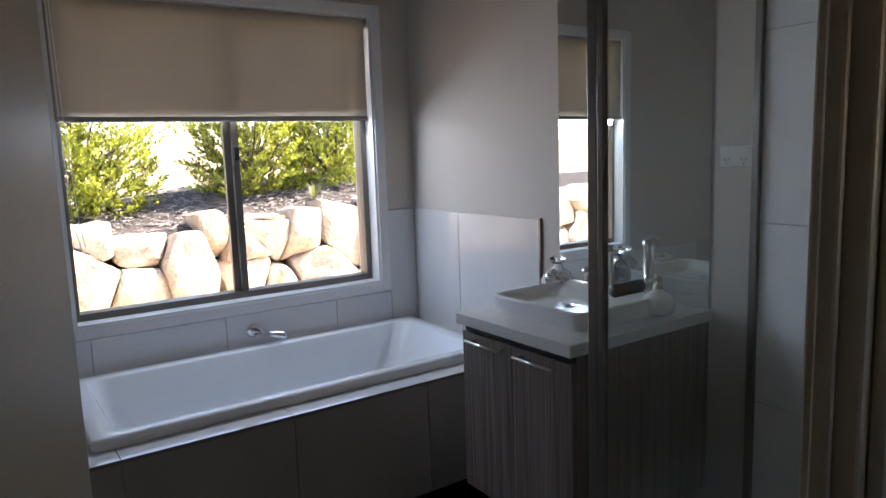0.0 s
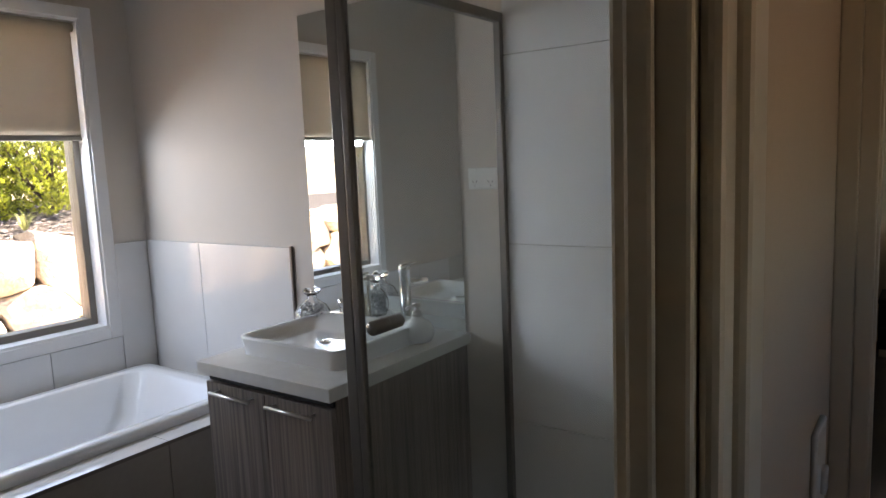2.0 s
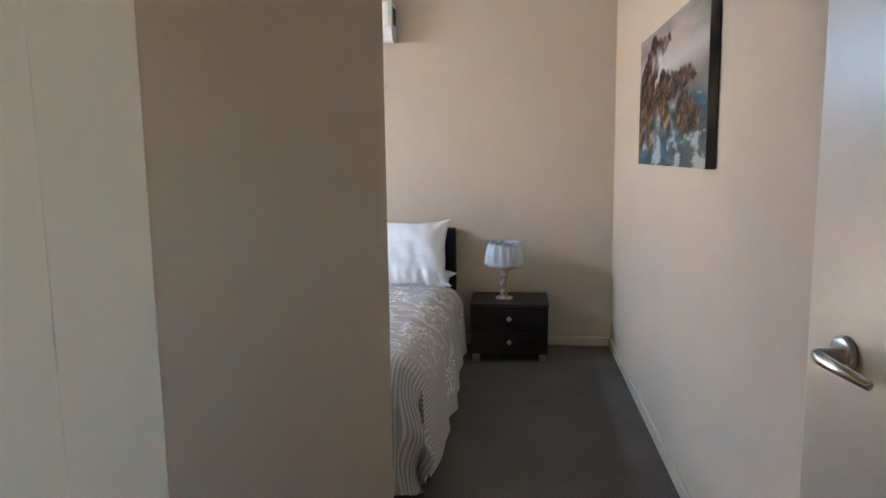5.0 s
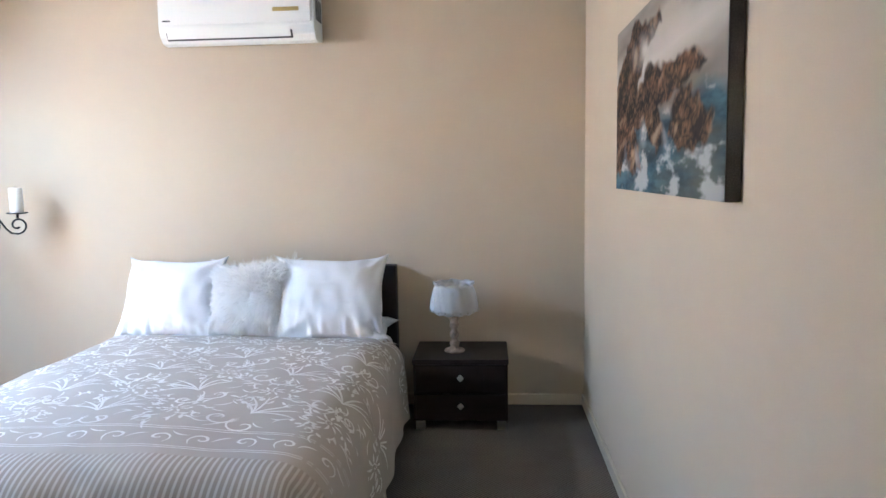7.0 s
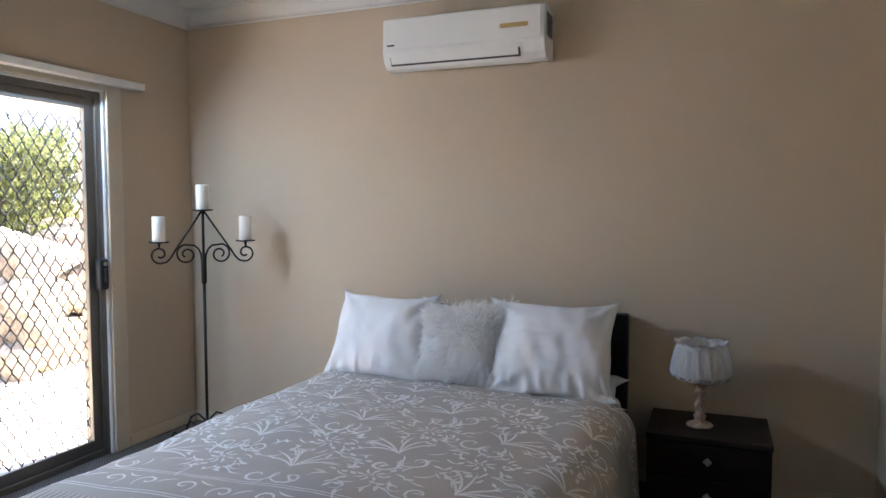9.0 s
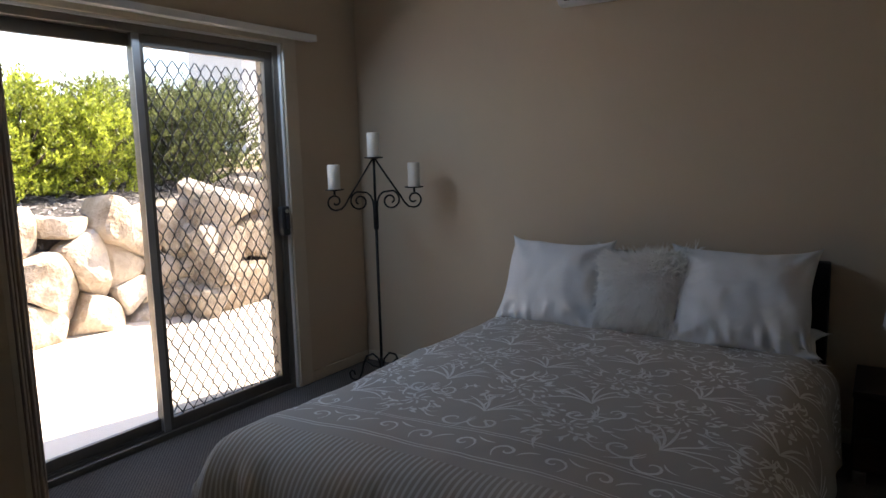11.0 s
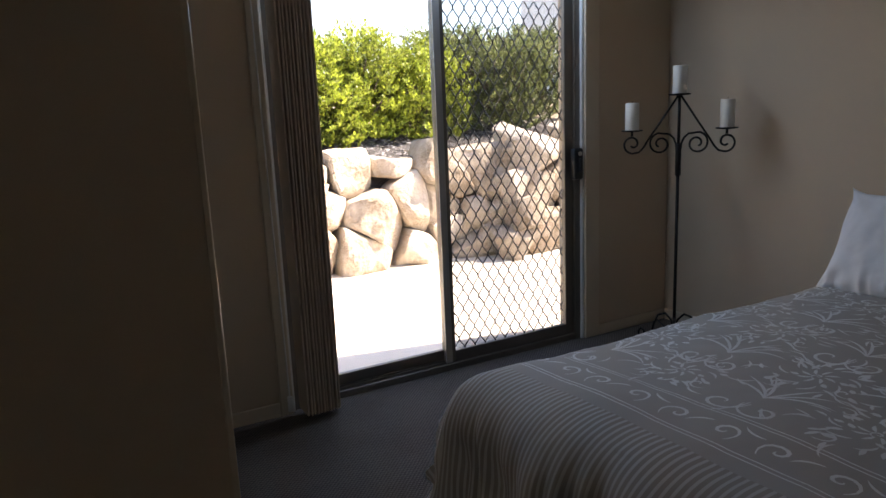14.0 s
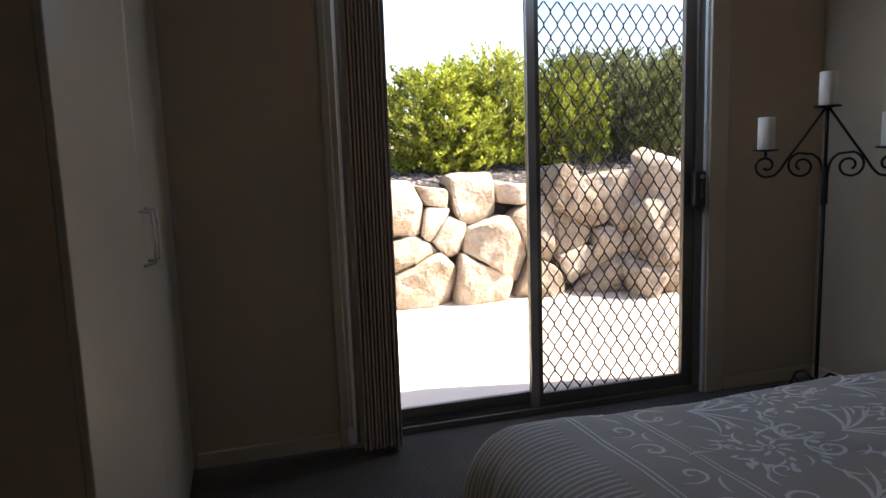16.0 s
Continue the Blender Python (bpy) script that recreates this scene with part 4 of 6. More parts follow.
def stroke(bm, pts, widths, lift=0.0009):
    """A flat raised ribbon on the duvet along (u, v) points."""
    n = len(pts)
    L, R = [], []
    for i, (u, v) in enumerate(pts):
        a, b = pts[max(0, i - 1)], pts[min(n - 1, i + 1)]
        d = Vector((b[0] - a[0], b[1] - a[1]))
        if d.length < 1e-7:
            d = Vector((1, 0))
        d.normalize()
        w = widths[i] * 0.42
        for lst, s in ((L, 1), (R, -1)):
            uu, vv = u - d.y * w * s, v + d.x * w * s
            p = duvet(uu, vv)
            e = 0.01
            nn = (duvet(uu + e, vv) - p).cross(duvet(uu, vv + e) - p)
            nn.normalize()
            if nn.z < 0 and abs(nn.z) > 0.2:
                nn.negate()
            elif abs(nn.z) <= 0.2 and (nn.x > 0.2):
                nn.negate()
            lst.append(bm.verts.new(p + nn * lift))
    for i in range(n - 1):
        bm.faces.new((L[i], L[i + 1], R[i + 1], R[i]))


def curl(cx, cy, ang, size, turns=1.1, flip=1, n=16, w=0.014):
    """A scroll that opens from a spiral into a long tail."""
    pts, ws = [], []
    for k in range(n):
        q = k / (n - 1)
        a = ang + flip * (turns * 2 * math.pi) * (1 - q) ** 1.3
        r = size * (0.12 + 0.88 * q ** 1.2)
        pts.append((cx + r * math.cos(a), cy + r * math.sin(a)))
        ws.append(w * (0.35 + 0.9 * math.sin(math.pi * min(1, q * 1.05))))
    return pts, ws


def arc_leaf(u, v, ang, L, bend, w=0.018, n=9):
    pts, ws = [], []
    x, y, a = u, v, ang
    for k in range(n):
        q = k / (n - 1)
        pts.append((x, y))
        ws.append(w * math.sin(math.pi * (0.08 + 0.9 * q)))
        x += math.cos(a) * L / n
        y += math.sin(a) * L / n
        a += bend / n
    return pts, ws


def motif_scroll(bm, u, v, ang, s):
    """A palm of curved leaves over two opposed scrolls."""
    for k, b in ((-3, -1.9), (-2, -1.3), (-1, -0.7), (1, 0.7), (2, 1.3), (3, 1.9)):
        stroke(bm, *arc_leaf(u, v, ang + 0.22 * k, 0.21 * s, b * 0.75, 0.012 * s))
    for f in (1, -1):
        stroke(bm, *curl(u - 0.09 * s * math.cos(ang) + 0.06 * f * s * math.sin(ang), v - 0.09 * s * math.sin(ang) - 0.06 * f * s * math.cos(ang), ang + 1.2 * f, 0.075 * s, 1.1, f, w=0.010 * s))
    stroke(bm, *arc_leaf(u - 0.05 * s * math.cos(ang), v - 0.05 * s * math.sin(ang), ang + math.pi, 0.16 * s, 0.9, 0.009 * s))


def motif_flower(bm, u, v, s):
    """A round blossom of petals in a ring of small leaves."""
    for k in range(8):
        a = k * math.pi / 4
        stroke(bm, *arc_leaf(u + 0.018 * s * math.cos(a), v + 0.018 * s * math.sin(a), a, 0.05 * s, 0.9, 0.013 * s, 5))
        stroke(bm, *arc_leaf(u + 0.075 * s * math.cos(a + 0.3), v + 0.075 * s * math.sin(a + 0.3), a + 0.8, 0.075 * s, 1.6, 0.010 * s, 6))
    for k in range(4):
        a = k * math.pi / 2 + 0.5
        stroke(bm, *curl(u + 0.125 * s * math.cos(a), v + 0.125 * s * math.sin(a), a, 0.036 * s, 1.0, 1 if k % 2 else -1, 12, 0.007 * s))
        stroke(bm, *arc_leaf(u + 0.10 * s * math.cos(a + 0.4), v + 0.10 * s * math.sin(a + 0.4), a - 0.4, 0.06 * s, 1.2, 0.013 * s, 6))
    stroke(bm, *curl(u, v, 0.0, 0.022 * s, 1.2, 1, 10, 0.006 * s))
    for k in range(6):
        a = k * math.pi / 3 + 0.2
        stroke(bm, *arc_leaf(u + 0.135 * s * math.cos(a), v + 0.135 * s * math.sin(a), a + 0.3, 0.10 * s, -1.8, 0.009 * s, 7))


bm = bmesh.new()
rows_u = [0.10, 0.36, 0.62, 0.88, 1.14, 1.37]
for i, u in enumerate(rows_u):
    for j, v in enumerate([-1.02, -0.73, -0.44, -0.15, 0.14, 0.43, 0.72, 1.01]):
        if (i + j) % 2 == 0:
            motif_flower(bm, u, v, 1.0)
        else:
            motif_scroll(bm, u + 0.02, v, math.pi if (j // 2) % 2 == 0 else math.pi + (0.5 if i % 2 else -0.5), 1.0)
# sprays of small leaves round the blossoms
re_ = random.Random(31)
for i, u in enumerate(rows_u):
    for j, v in enumerate([-1.02, -0.73, -0.44, -0.15, 0.14, 0.43, 0.72, 1.01]):
        if (i + j) % 2 == 0:
            for k in range(26):
                a, r = re_.uniform(0, 6.283), re_.uniform(0.05, 0.165)
                stroke(bm, *arc_leaf(u + r * math.cos(a), v + 0.9 * r * math.sin(a), a + re_.uniform(-1.2, 1.2), re_.uniform(0.03, 0.055), re_.uniform(-1, 1), re_.uniform(0.012, 0.022), 5))
        else:
            for k in range(7):
                a = re_.uniform(0, 6.283)
                stroke(bm, *arc_leaf(u + 0.10 * math.cos(a), v + 0.10 * math.sin(a), a, re_.uniform(0.05, 0.09), re_.uniform(-2, 2), 0.009, 7))
# small scroll border along the end
for k in range(16):
    v = -1.08 + k * 0.144
    stroke(bm, *curl(1.635, v, 0.6 if k % 2 else -0.6, 0.05, 1.2, 1 if k % 2 else -1, 14, 0.010))
    stroke(bm, *arc_leaf(1.605, v + 0.05, 1.4, 0.09, 1.4 if k % 2 else -1.4, 0.010, 7))
for uu in (1.545, 1.56, STRIPE_U - 0.06, STRIPE_U - 0.045):
    stroke(bm, [(uu, -1.12 + 2.24 * k / 60) for k in range(61)], [0.005] * 61)
part("embroidery", bm, M_EMB, dv, "white embroidered scrolls and flowers", smooth=True)


def pillow_mesh(w, h, d, seed, corner=1.0):
    """A stuffed square pillow standing in x-z, with pinched corners and creases; thickness along y."""
    bm = bmesh.new()
    n = 44

    def pt(i, j, side):
        a, b = -1 + 2 * i / n, -1 + 2 * j / n
        edge = (1 - abs(a) ** 2.4) * (1 - abs(b) ** 2.4)
        th = d / 2 * (max(edge, 0)) ** 0.5
        tip = (abs(a) * abs(b)) ** 9
        pin = 1 - 0.10 * (1 - b * b) * abs(a) ** 4 + 0.05 * tip
        pin2 = 1 - 0.12 * (1 - a * a) * abs(b) ** 4 + 0.06 * tip
        fold = min(1, edge * 5)
        cr = (0.016 * noise.noise((a * 1.8 + seed, b * 1.8, side * 3.0)) + 0.009 * noise.noise((a * 5 + seed, b * 2.5, side * 5.0)) - 0.010 * max(0, 0.35 - abs(noise.noise((a * 3.2 + b * 1.5 + seed, b * 2.6 - a, side * 7.0))) * 3)) * fold
        # creases that fan in from the corners, and puckers along the bottom seam
        for ca, cb in ((-1, -1), (1, -1), (-1, 1), (1, 1)):
            da, db = a - ca, b - cb
            rad = math.hypot(da, db)
            if rad < 1.1:
                cr += 0.010 * (1 - rad / 1.1) * math.sin(9 * math.atan2(db, da) + seed * 2 + ca) * min(1, edge * 9)
        low = max(0, -b - 0.40)
        cr += 0.036 * low * (1.7 * noise.noise((a * 8, b * 1.2, seed)) + 0.8 * noise.noise((a * 19, b * 2.0, seed + 4))) * min(1, edge * 7)
        lop = 0.02 * noise.noise((a * 1.3 + seed * 3, b * 1.3, 1.0))
        return Vector((a * w / 2 * pin + lop, side * (th + cr), b * h / 2 * pin2 + lop * 0.8))
    for side in (1, -1):
        vs = [[bm.verts.new(pt(i, j, side)) for j in range(n + 1)] for i in range(n + 1)]
        for i in range(n):
            for j in range(n):
                q = (vs[i][j], vs[i + 1][j], vs[i + 1][j + 1], vs[i][j + 1])
                bm.faces.new(q if side < 0 else tuple(reversed(q)))
    bmesh.ops.remove_doubles(bm, verts=bm.verts[:], dist=0.0008)
    return bm


def pillow(at, w, h, d, lean, turn, seed, label):
    ob = tagged(new("pillow", finish("pillow", pillow_mesh(w, h, d, seed), M_COTTON, True)), label, "pillow", "pillows on the bed")
    ob.matrix_world = Matrix.Translation(at) @ Matrix.Rotation(radians(turn), 4, "Z") @ Matrix.Rotation(radians(90), 4, "Z") @ Matrix.Rotation(radians(lean), 4, "X")
    return ob


pillow((6.45, 1.70, 0.728), 0.60, 0.50, 0.22, 27, -4, 1.0, "white cotton pillow leaning on the headboard")
pillow((6.45, 0.77, 0.728), 0.63, 0.50, 0.22, 27, 3, 5.0, "white cotton pillow leaning on the headboard beside the lamp")
tagged(new("pillow", finish("pillow", pillow_mesh(0.66, 0.36, 0.12, 9), M_COTTON, True)), "flat white sleeping pillow under the others", "pillow", "pillows on the bed").matrix_world = \
    Matrix.Translation((6.50, 0.755, 0.545)) @ Matrix.Rotation(radians(90), 4, "Z") @ Matrix.Rotation(radians(86), 4, "X")
# shaggy cushion
M_FUR = mat("shaggy_fur", (0.95, 0.94, 0.93), 0.9, var=0.02, scale=20, grain=200, bump=0.1)
cu = thing("fur_cushion", (6.44, 1.225, 0.62), "shaggy cream faux-fur cushion between the pillows", "cushion")
cm_ = Matrix.Translation((6.45, 1.225, 0.735)) @ Matrix.Rotation(radians(90), 4, "Z") @ Matrix.Rotation(radians(26), 4, "X")
bm = pillow_mesh(0.44, 0.42, 0.20, 3.0)
bmesh.ops.transform(bm, matrix=cm_, verts=bm.verts[:])
bm.normal_update()
random.seed(12)
fur_v, fur_f = [], []
faces = [f for f in bm.faces]
for f in faces:
    c, n = f.calc_center_median(), f.normal
    for k in range(8):
        vsf = [v.co for v in f.verts]
        w_ = [random.random() for _ in vsf]
        sw = sum(w_)
        p = Vector((0, 0, 0))
        for co, ww in zip(vsf, w_):
            p += co * (ww / sw)
        out = p - cm_.translation
        d = n * random.uniform(0.12, 0.4) + (out - n * out.dot(n)).normalized() * random.uniform(0.1, 0.7) + Vector((random.uniform(-1, 1), random.uniform(-1, 1), random.uniform(-1, 1))) * 0.28 + Vector((0, 0.25, -0.35))
        d.normalize()
        L = random.uniform(0.045, 0.10)
        s_ = d.cross(n + Vector((random.uniform(-1, 1), random.uniform(-1, 1), random.uniform(-1, 1))) * 0.2).normalized() * 0.0019
        mid, tip = p + d * L * 0.55, p + d * L * 0.85 + Vector((0, 0, -0.014 * random.random())) + s_ * 3
        b0 = len(fur_v)
        fur_v += [p - s_, p + s_, mid + s_ * 0.8, mid - s_ * 0.8, tip]
        fur_f += [(b0, b0 + 1, b0 + 2, b0 + 3), (b0 + 3, b0 + 2, b0 + 4)]
part("body", bm, M_FUR, cu, smooth=True)
me = bpy.data.meshes.new("fur")
me.from_pydata([tuple(v) for v in fur_v], [], fur_f)
me.materials.append(M_FUR)
fo = new("fur", me)
fo.parent = cu
fo.matrix_basis = Matrix.Translation(-parent_origin(cu))
tagged(fo, "long cream fur strands", kind="stuff")

# bedside table
NX0, NX1, NY0, NY1, NZ = 6.35, 6.765, -0.225, 0.30, 0.405
ns = thing("bedside_table", (6.55, 0.04, 0.0), "espresso wood two-drawer bedside table with metal feet", "bedside table")
part("top", B(NX0 - 0.005, NY0 - 0.004, NZ - 0.028, NX1, NY1 + 0.004, NZ, bevel=0.003), M_ESPRESSO, ns)
part("carcass", B(NX0 + 0.018, NY0, 0.05, NX1 - 0.004, NY1, NZ - 0.028, bevel=0.002), M_ESPRESSO, ns)
for z0, z1 in ((0.058, 0.205), (0.211, 0.372)):
    d = part("drawer", B(NX0, NY0 + 0.012, z0, NX0 + 0.018, NY1 - 0.012, z1, bevel=0.003), M_ESPRESSO, ns)
    k = new("knob", finish("knob", B(-0.008, -0.014, -0.014, 0.008, 0.014, 0.014, bevel=0.003, m=Matrix.Translation((NX0 - 0.012, 0.0375, (z0 + z1) / 2 + 0.01)) @ Matrix.Rotation(radians(45), 4, "X")), M_STEEL))
    k.parent, k["label"] = d, "square pewter knob set on its point"
for x in (NX0 + 0.03, NX1 - 0.05):
    for y in (NY0 + 0.035, NY1 - 0.035):
        part("foot", B(x - 0.025, y - 0.025, 0, x + 0.025, y + 0.025, 0.05, bevel=0.003), M_STEEL, ns, "square brushed metal foot")

# table lamp
M_DISTRESSED = mat("distressed_timber", (0.17, 0.10, 0.065), 0.75, var=0.6, scale=25, grain=120, bump=0.4, tint=(0.36, 0.25, 0.18))
M_SHADE = mat("lamp_shade_fabric", (0.80, 0.79, 0.80), 0.9, var=0.03, scale=10, grain=400, bump=0.3)
LX, LY = 6.53, 0.075
lp = thing("table_lamp", (LX, LY, NZ), "turned timber table lamp with ruffled white shade", "lamp")
part("stem", lathe(bmesh.new(), [(0.055, 0.0), (0.060, 0.006), (0.055, 0.014), (0.03, 0.022), (0.022, 0.035), (0.030, 0.05), (0.022, 0.062), (0.016, 0.075), (0.026, 0.092), (0.026, 0.108), (0.016, 0.120), (0.014, 0.135), (0.026, 0.148), (0.028, 0.16), (0.02, 0.175), (0.03, 0.19), (0.03, 0.20), (0.012, 0.21), (0.008, 0.26), (0.0, 0.26)], 24, Matrix.Translation((LX, LY, NZ))), M_DISTRESSED, lp, "distressed turned timber stem", smooth=True)
bm = bmesh.new()
segs = 72
prof = [(0.104, 0.224), (0.127, 0.236), (0.138, 0.258), (0.131, 0.305), (0.119, 0.355), (0.112, 0.376), (0.106, 0.385), (0.116, 0.402)]
rings = []
for i, (r, z) in enumerate(prof):
    amp = (0.005, 0.004, 0.002, 0.003, 0.003, 0.003, 0.003, 0.008)[i]
    rings.append([bm.verts.new((LX + (r + amp * math.sin(k * 2 * math.pi / segs * 14 + i) + amp * 0.6 * math.sin(k * 1.3)) * math.cos(2 * math.pi * k / segs), LY + (r + amp * math.sin(k * 2 * math.pi / segs * 14 + i)) * math.sin(2 * math.pi * k / segs), NZ + z + (amp * 0.6 * math.sin(k * 0.9) if i in (0, 7) else 0))) for k in range(segs)])
for a, b in zip(rings, rings[1:]):
    for k in range(segs):
        bm.faces.new((a[k], a[(k + 1) % segs], b[(k + 1) % segs], b[k]))
bmesh.ops.solidify(bm, geom=bm.faces[:], thickness=0.002)
part("shade", bm, M_SHADE, lp, "gathered white fabric shade", smooth=True)
bm = bmesh.new()
for k in range(20):
    a = 2 * math.pi * k / 20
    bmesh.ops.create_icosphere(bm, subdivisions=1, radius=0.006, matrix=Matrix.Translation((LX + 0.140 * math.cos(a), LY + 0.140 * math.sin(a), NZ + 0.245)))
part("bead_trim", bm, M_STEEL, lp, "small grey beads round the shade")["kind"] = "stuff"

# picture
PX0, PX1, PZ0, PZ1, PY = 4.24, 5.575, 1.352, 1.975, YS + 0.038
pc = thing("canvas_picture", ((PX0 + PX1) / 2, YS, PZ0), "canvas print of surf breaking on brown rocks", "picture")
M_CANVAS = mat("canvas_edge", (0.10, 0.085, 0.08), 0.8, var=0.3, scale=6, grain=300, bump=0.2)
part("stretcher", B(PX0, YS + 0.001, PZ0, PX1, PY - 0.002, PZ1, bevel=0.002), M_CANVAS, pc, "dark wrapped canvas edge")
pw, ph = PX1 - PX0, PZ1 - PZ0
ROCK_SHAPES = ([(0.0, 0.20), (0.0, 0.66), (0.05, 0.74), (0.10, 0.80), (0.16, 0.86), (0.22, 0.95), (0.27, 0.97), (0.33, 0.93), (0.40, 0.90), (0.52, 0.90), (0.55, 0.84), (0.44, 0.80), (0.36, 0.70), (0.30, 0.60), (0.28, 0.40), (0.16, 0.22)],
               [(0.18, 0.44), (0.30, 0.58), (0.36, 0.60), (0.42, 0.69), (0.47, 0.66), (0.56, 0.62), (0.68, 0.62), (0.80, 0.62), (0.88, 0.55), (0.74, 0.50), (0.58, 0.46), (0.44, 0.40), (0.30, 0.34)],
               [(0.62, 0.30), (0.67, 0.42), (0.71, 0.50), (0.78, 0.47), (0.85, 0.38), (0.93, 0.34), (0.92, 0.26), (0.82, 0.20), (0.70, 0.22)],
               [(0.38, 0.40), (0.44, 0.52), (0.50, 0.46), (0.56, 0.34), (0.60, 0.26), (0.52, 0.22), (0.44, 0.28)],
               [(0.0, 0.10), (0.02, 0.46), (0.06, 0.40), (0.12, 0.22), (0.07, 0.10)],
               [(0.15, 0.16), (0.20, 0.34), (0.25, 0.38), (0.31, 0.26), (0.34, 0.14), (0.24, 0.10)])


def inside(shape, a, b):
    """Signed closeness of a point to a rough outline: positive within it."""
    hit, near = False, 9.0
    for (a0, b0), (a1, b1) in zip(shape, shape[1:] + shape[:1]):
        if (b0 > b) != (b1 > b) and a < (a1 - a0) * (b - b0) / (b1 - b0) + a0:
            hit = not hit
        da, db = a1 - a0, b1 - b0
        q = min(1.0, max(0.0, ((a - a0) * da + (b - b0) * db) / (da * da + db * db + 1e-9)))
        near = min(near, math.hypot(a - a0 - q * da, (b - b0 - q * db) * 0.6))
    return near if hit else -near


def blend(c0, c1, q):
    q = min(1.0, max(0.0, q))
    return [x + (y - x) * q for x, y in zip(c0, c1)]


def brush(a, b):
    """The picture's paint: misty sky, brown wet rocks with water running off them, and a blue-green swell."""
    fb = lambda fa, fb_, sd, o=3: sum(noise.noise((a * fa * 2 ** k, b * fb_ * 2 ** k, sd + k)) * 0.6 ** k for k in range(o))
    mist = fb(2.2, 5.0, 1.0)
    col = blend((0.20, 0.165, 0.135), (0.46, 0.40, 0.34), 0.45 + 0.55 * mist + 0.25 * math.sin(3.1 * a + 7 * b))
    col = blend(col, (0.62, 0.57, 0.51), 1.2 - abs(b - 0.66 - 0.06 * a) / 0.18 - 0.7 * abs(a - 0.12))
    shore = 0.46 + 0.03 * math.sin(9 * a) + 0.03 * fb(5, 4, 2.0)
    if b < shore:
        swell = fb(5.0, 11.0, 4.0, 4)
        sea = blend((0.018, 0.045, 0.065), (0.075, 0.16, 0.20), 0.5 + 0.9 * swell)
        sea = blend(sea, (0.12, 0.115, 0.075), (0.30 - b) * 2.4 * a + 0.5 * fb(3, 6, 8.0))
        foam = fb(7.0, 9.0, 6.0, 4)
        sea = blend(sea, (0.42, 0.42, 0.42), (foam - 0.12) * 2.6 + 0.25 * (1 - abs(b - 0.14) / 0.14))
        col = blend(col, sea, (shore - b) * 14)
    wa, wb = a + 0.020 * noise.noise((a * 22, b * 14, 3.0)), b + 0.035 * noise.noise((a * 22, b * 14, 9.0))
    d = max(inside(sh, wa, wb) for sh in ROCK_SHAPES)
    if d > -0.012:
        crag = 1.0 - abs(noise.noise((a * 13 + b * 9, b * 5 - a * 6, 2.0)) + 0.35 * noise.noise((a * 34, b * 20, 6.0))) * 2.4
        slab = noise.noise((a * 12 - b * 9, b * 5 + a * 6, 7.0)) + 0.6 * noise.noise((a * 34 - b * 16, b * 16 + a * 8, 5.0))
        grit = noise.noise((a * 80 - b * 20, b * 40, 1.0))
        rock = blend((0.028, 0.016, 0.011), (0.20, 0.10, 0.052), 0.40 + 1.0 * slab + 0.8 * grit)
        rock = blend(rock, (0.010, 0.007, 0.007), (crag - 0.70) * 2.6)
        rock = blend(rock, (0.36, 0.24, 0.15), (slab - 0.30) * 1.6 + 0.25 * (b - 0.5))
        col = blend(col, rock, (d + 0.012) / 0.016)
    veil = max(0.0, 1.15 - math.hypot((a - 0.40) / 0.20, (b - 0.77) / 0.11))
    col = blend(col, (0.60, 0.54, 0.49), veil * (0.50 + 0.7 * noise.noise((a * 17 + b * 3, b * 6, 4.0))))
    for ca, cb in ((0.36, 0.30), (0.60, 0.32), (0.17, 0.20), (0.30, 0.16)):
        fall = max(0.0, 1.0 - math.hypot((a - ca) / 0.06, (b - cb) / 0.14))
        col = blend(col, (0.40, 0.42, 0.45), fall * (0.35 + 0.9 * noise.noise((a * 24 + b * 5, b * 7, ca))))
    return col


NA, NB = 320, 160
cv, cf = [], []
for j in range(NB + 1):
    cv += [(PX1 - pw * i / NA, PY, PZ0 + ph * j / NB) for i in range(NA + 1)]
for j in range(NB):
    cf += [(j * (NA + 1) + i, (j + 1) * (NA + 1) + i, (j + 1) * (NA + 1) + i + 1, j * (NA + 1) + i + 1) for i in range(NA)]
me = bpy.data.meshes.new("canvas_print")
me.from_pydata([tuple(Vector(v) - parent_origin(pc)) for v in cv], [], cf)
paint = me.color_attributes.new("paint", "FLOAT_COLOR", "POINT")
for k in range(len(cv)):
    paint.data[k].color = (*[0.82 * c for c in brush((k % (NA + 1)) / NA, (k // (NA + 1)) / NB)], 1.0)
M_PRINT = mat("canvas_print", (0.5, 0.5, 0.5), 0.75, var=0.02, scale=6, grain=700, bump=0.15, dist=0.0006, spec=0.2)
pn = M_PRINT.node_tree.nodes.new("ShaderNodeAttribute")
pn.attribute_name = "paint"
M_PRINT.node_tree.links.new(pn.outputs["Color"], M_PRINT.node_tree.nodes["Principled BSDF"].inputs["Base Color"])
me.materials.append(M_PRINT)
ob = new("canvas_print", me)
ob.parent, ob["label"] = pc, "printed seascape with brown rocks and white surf"

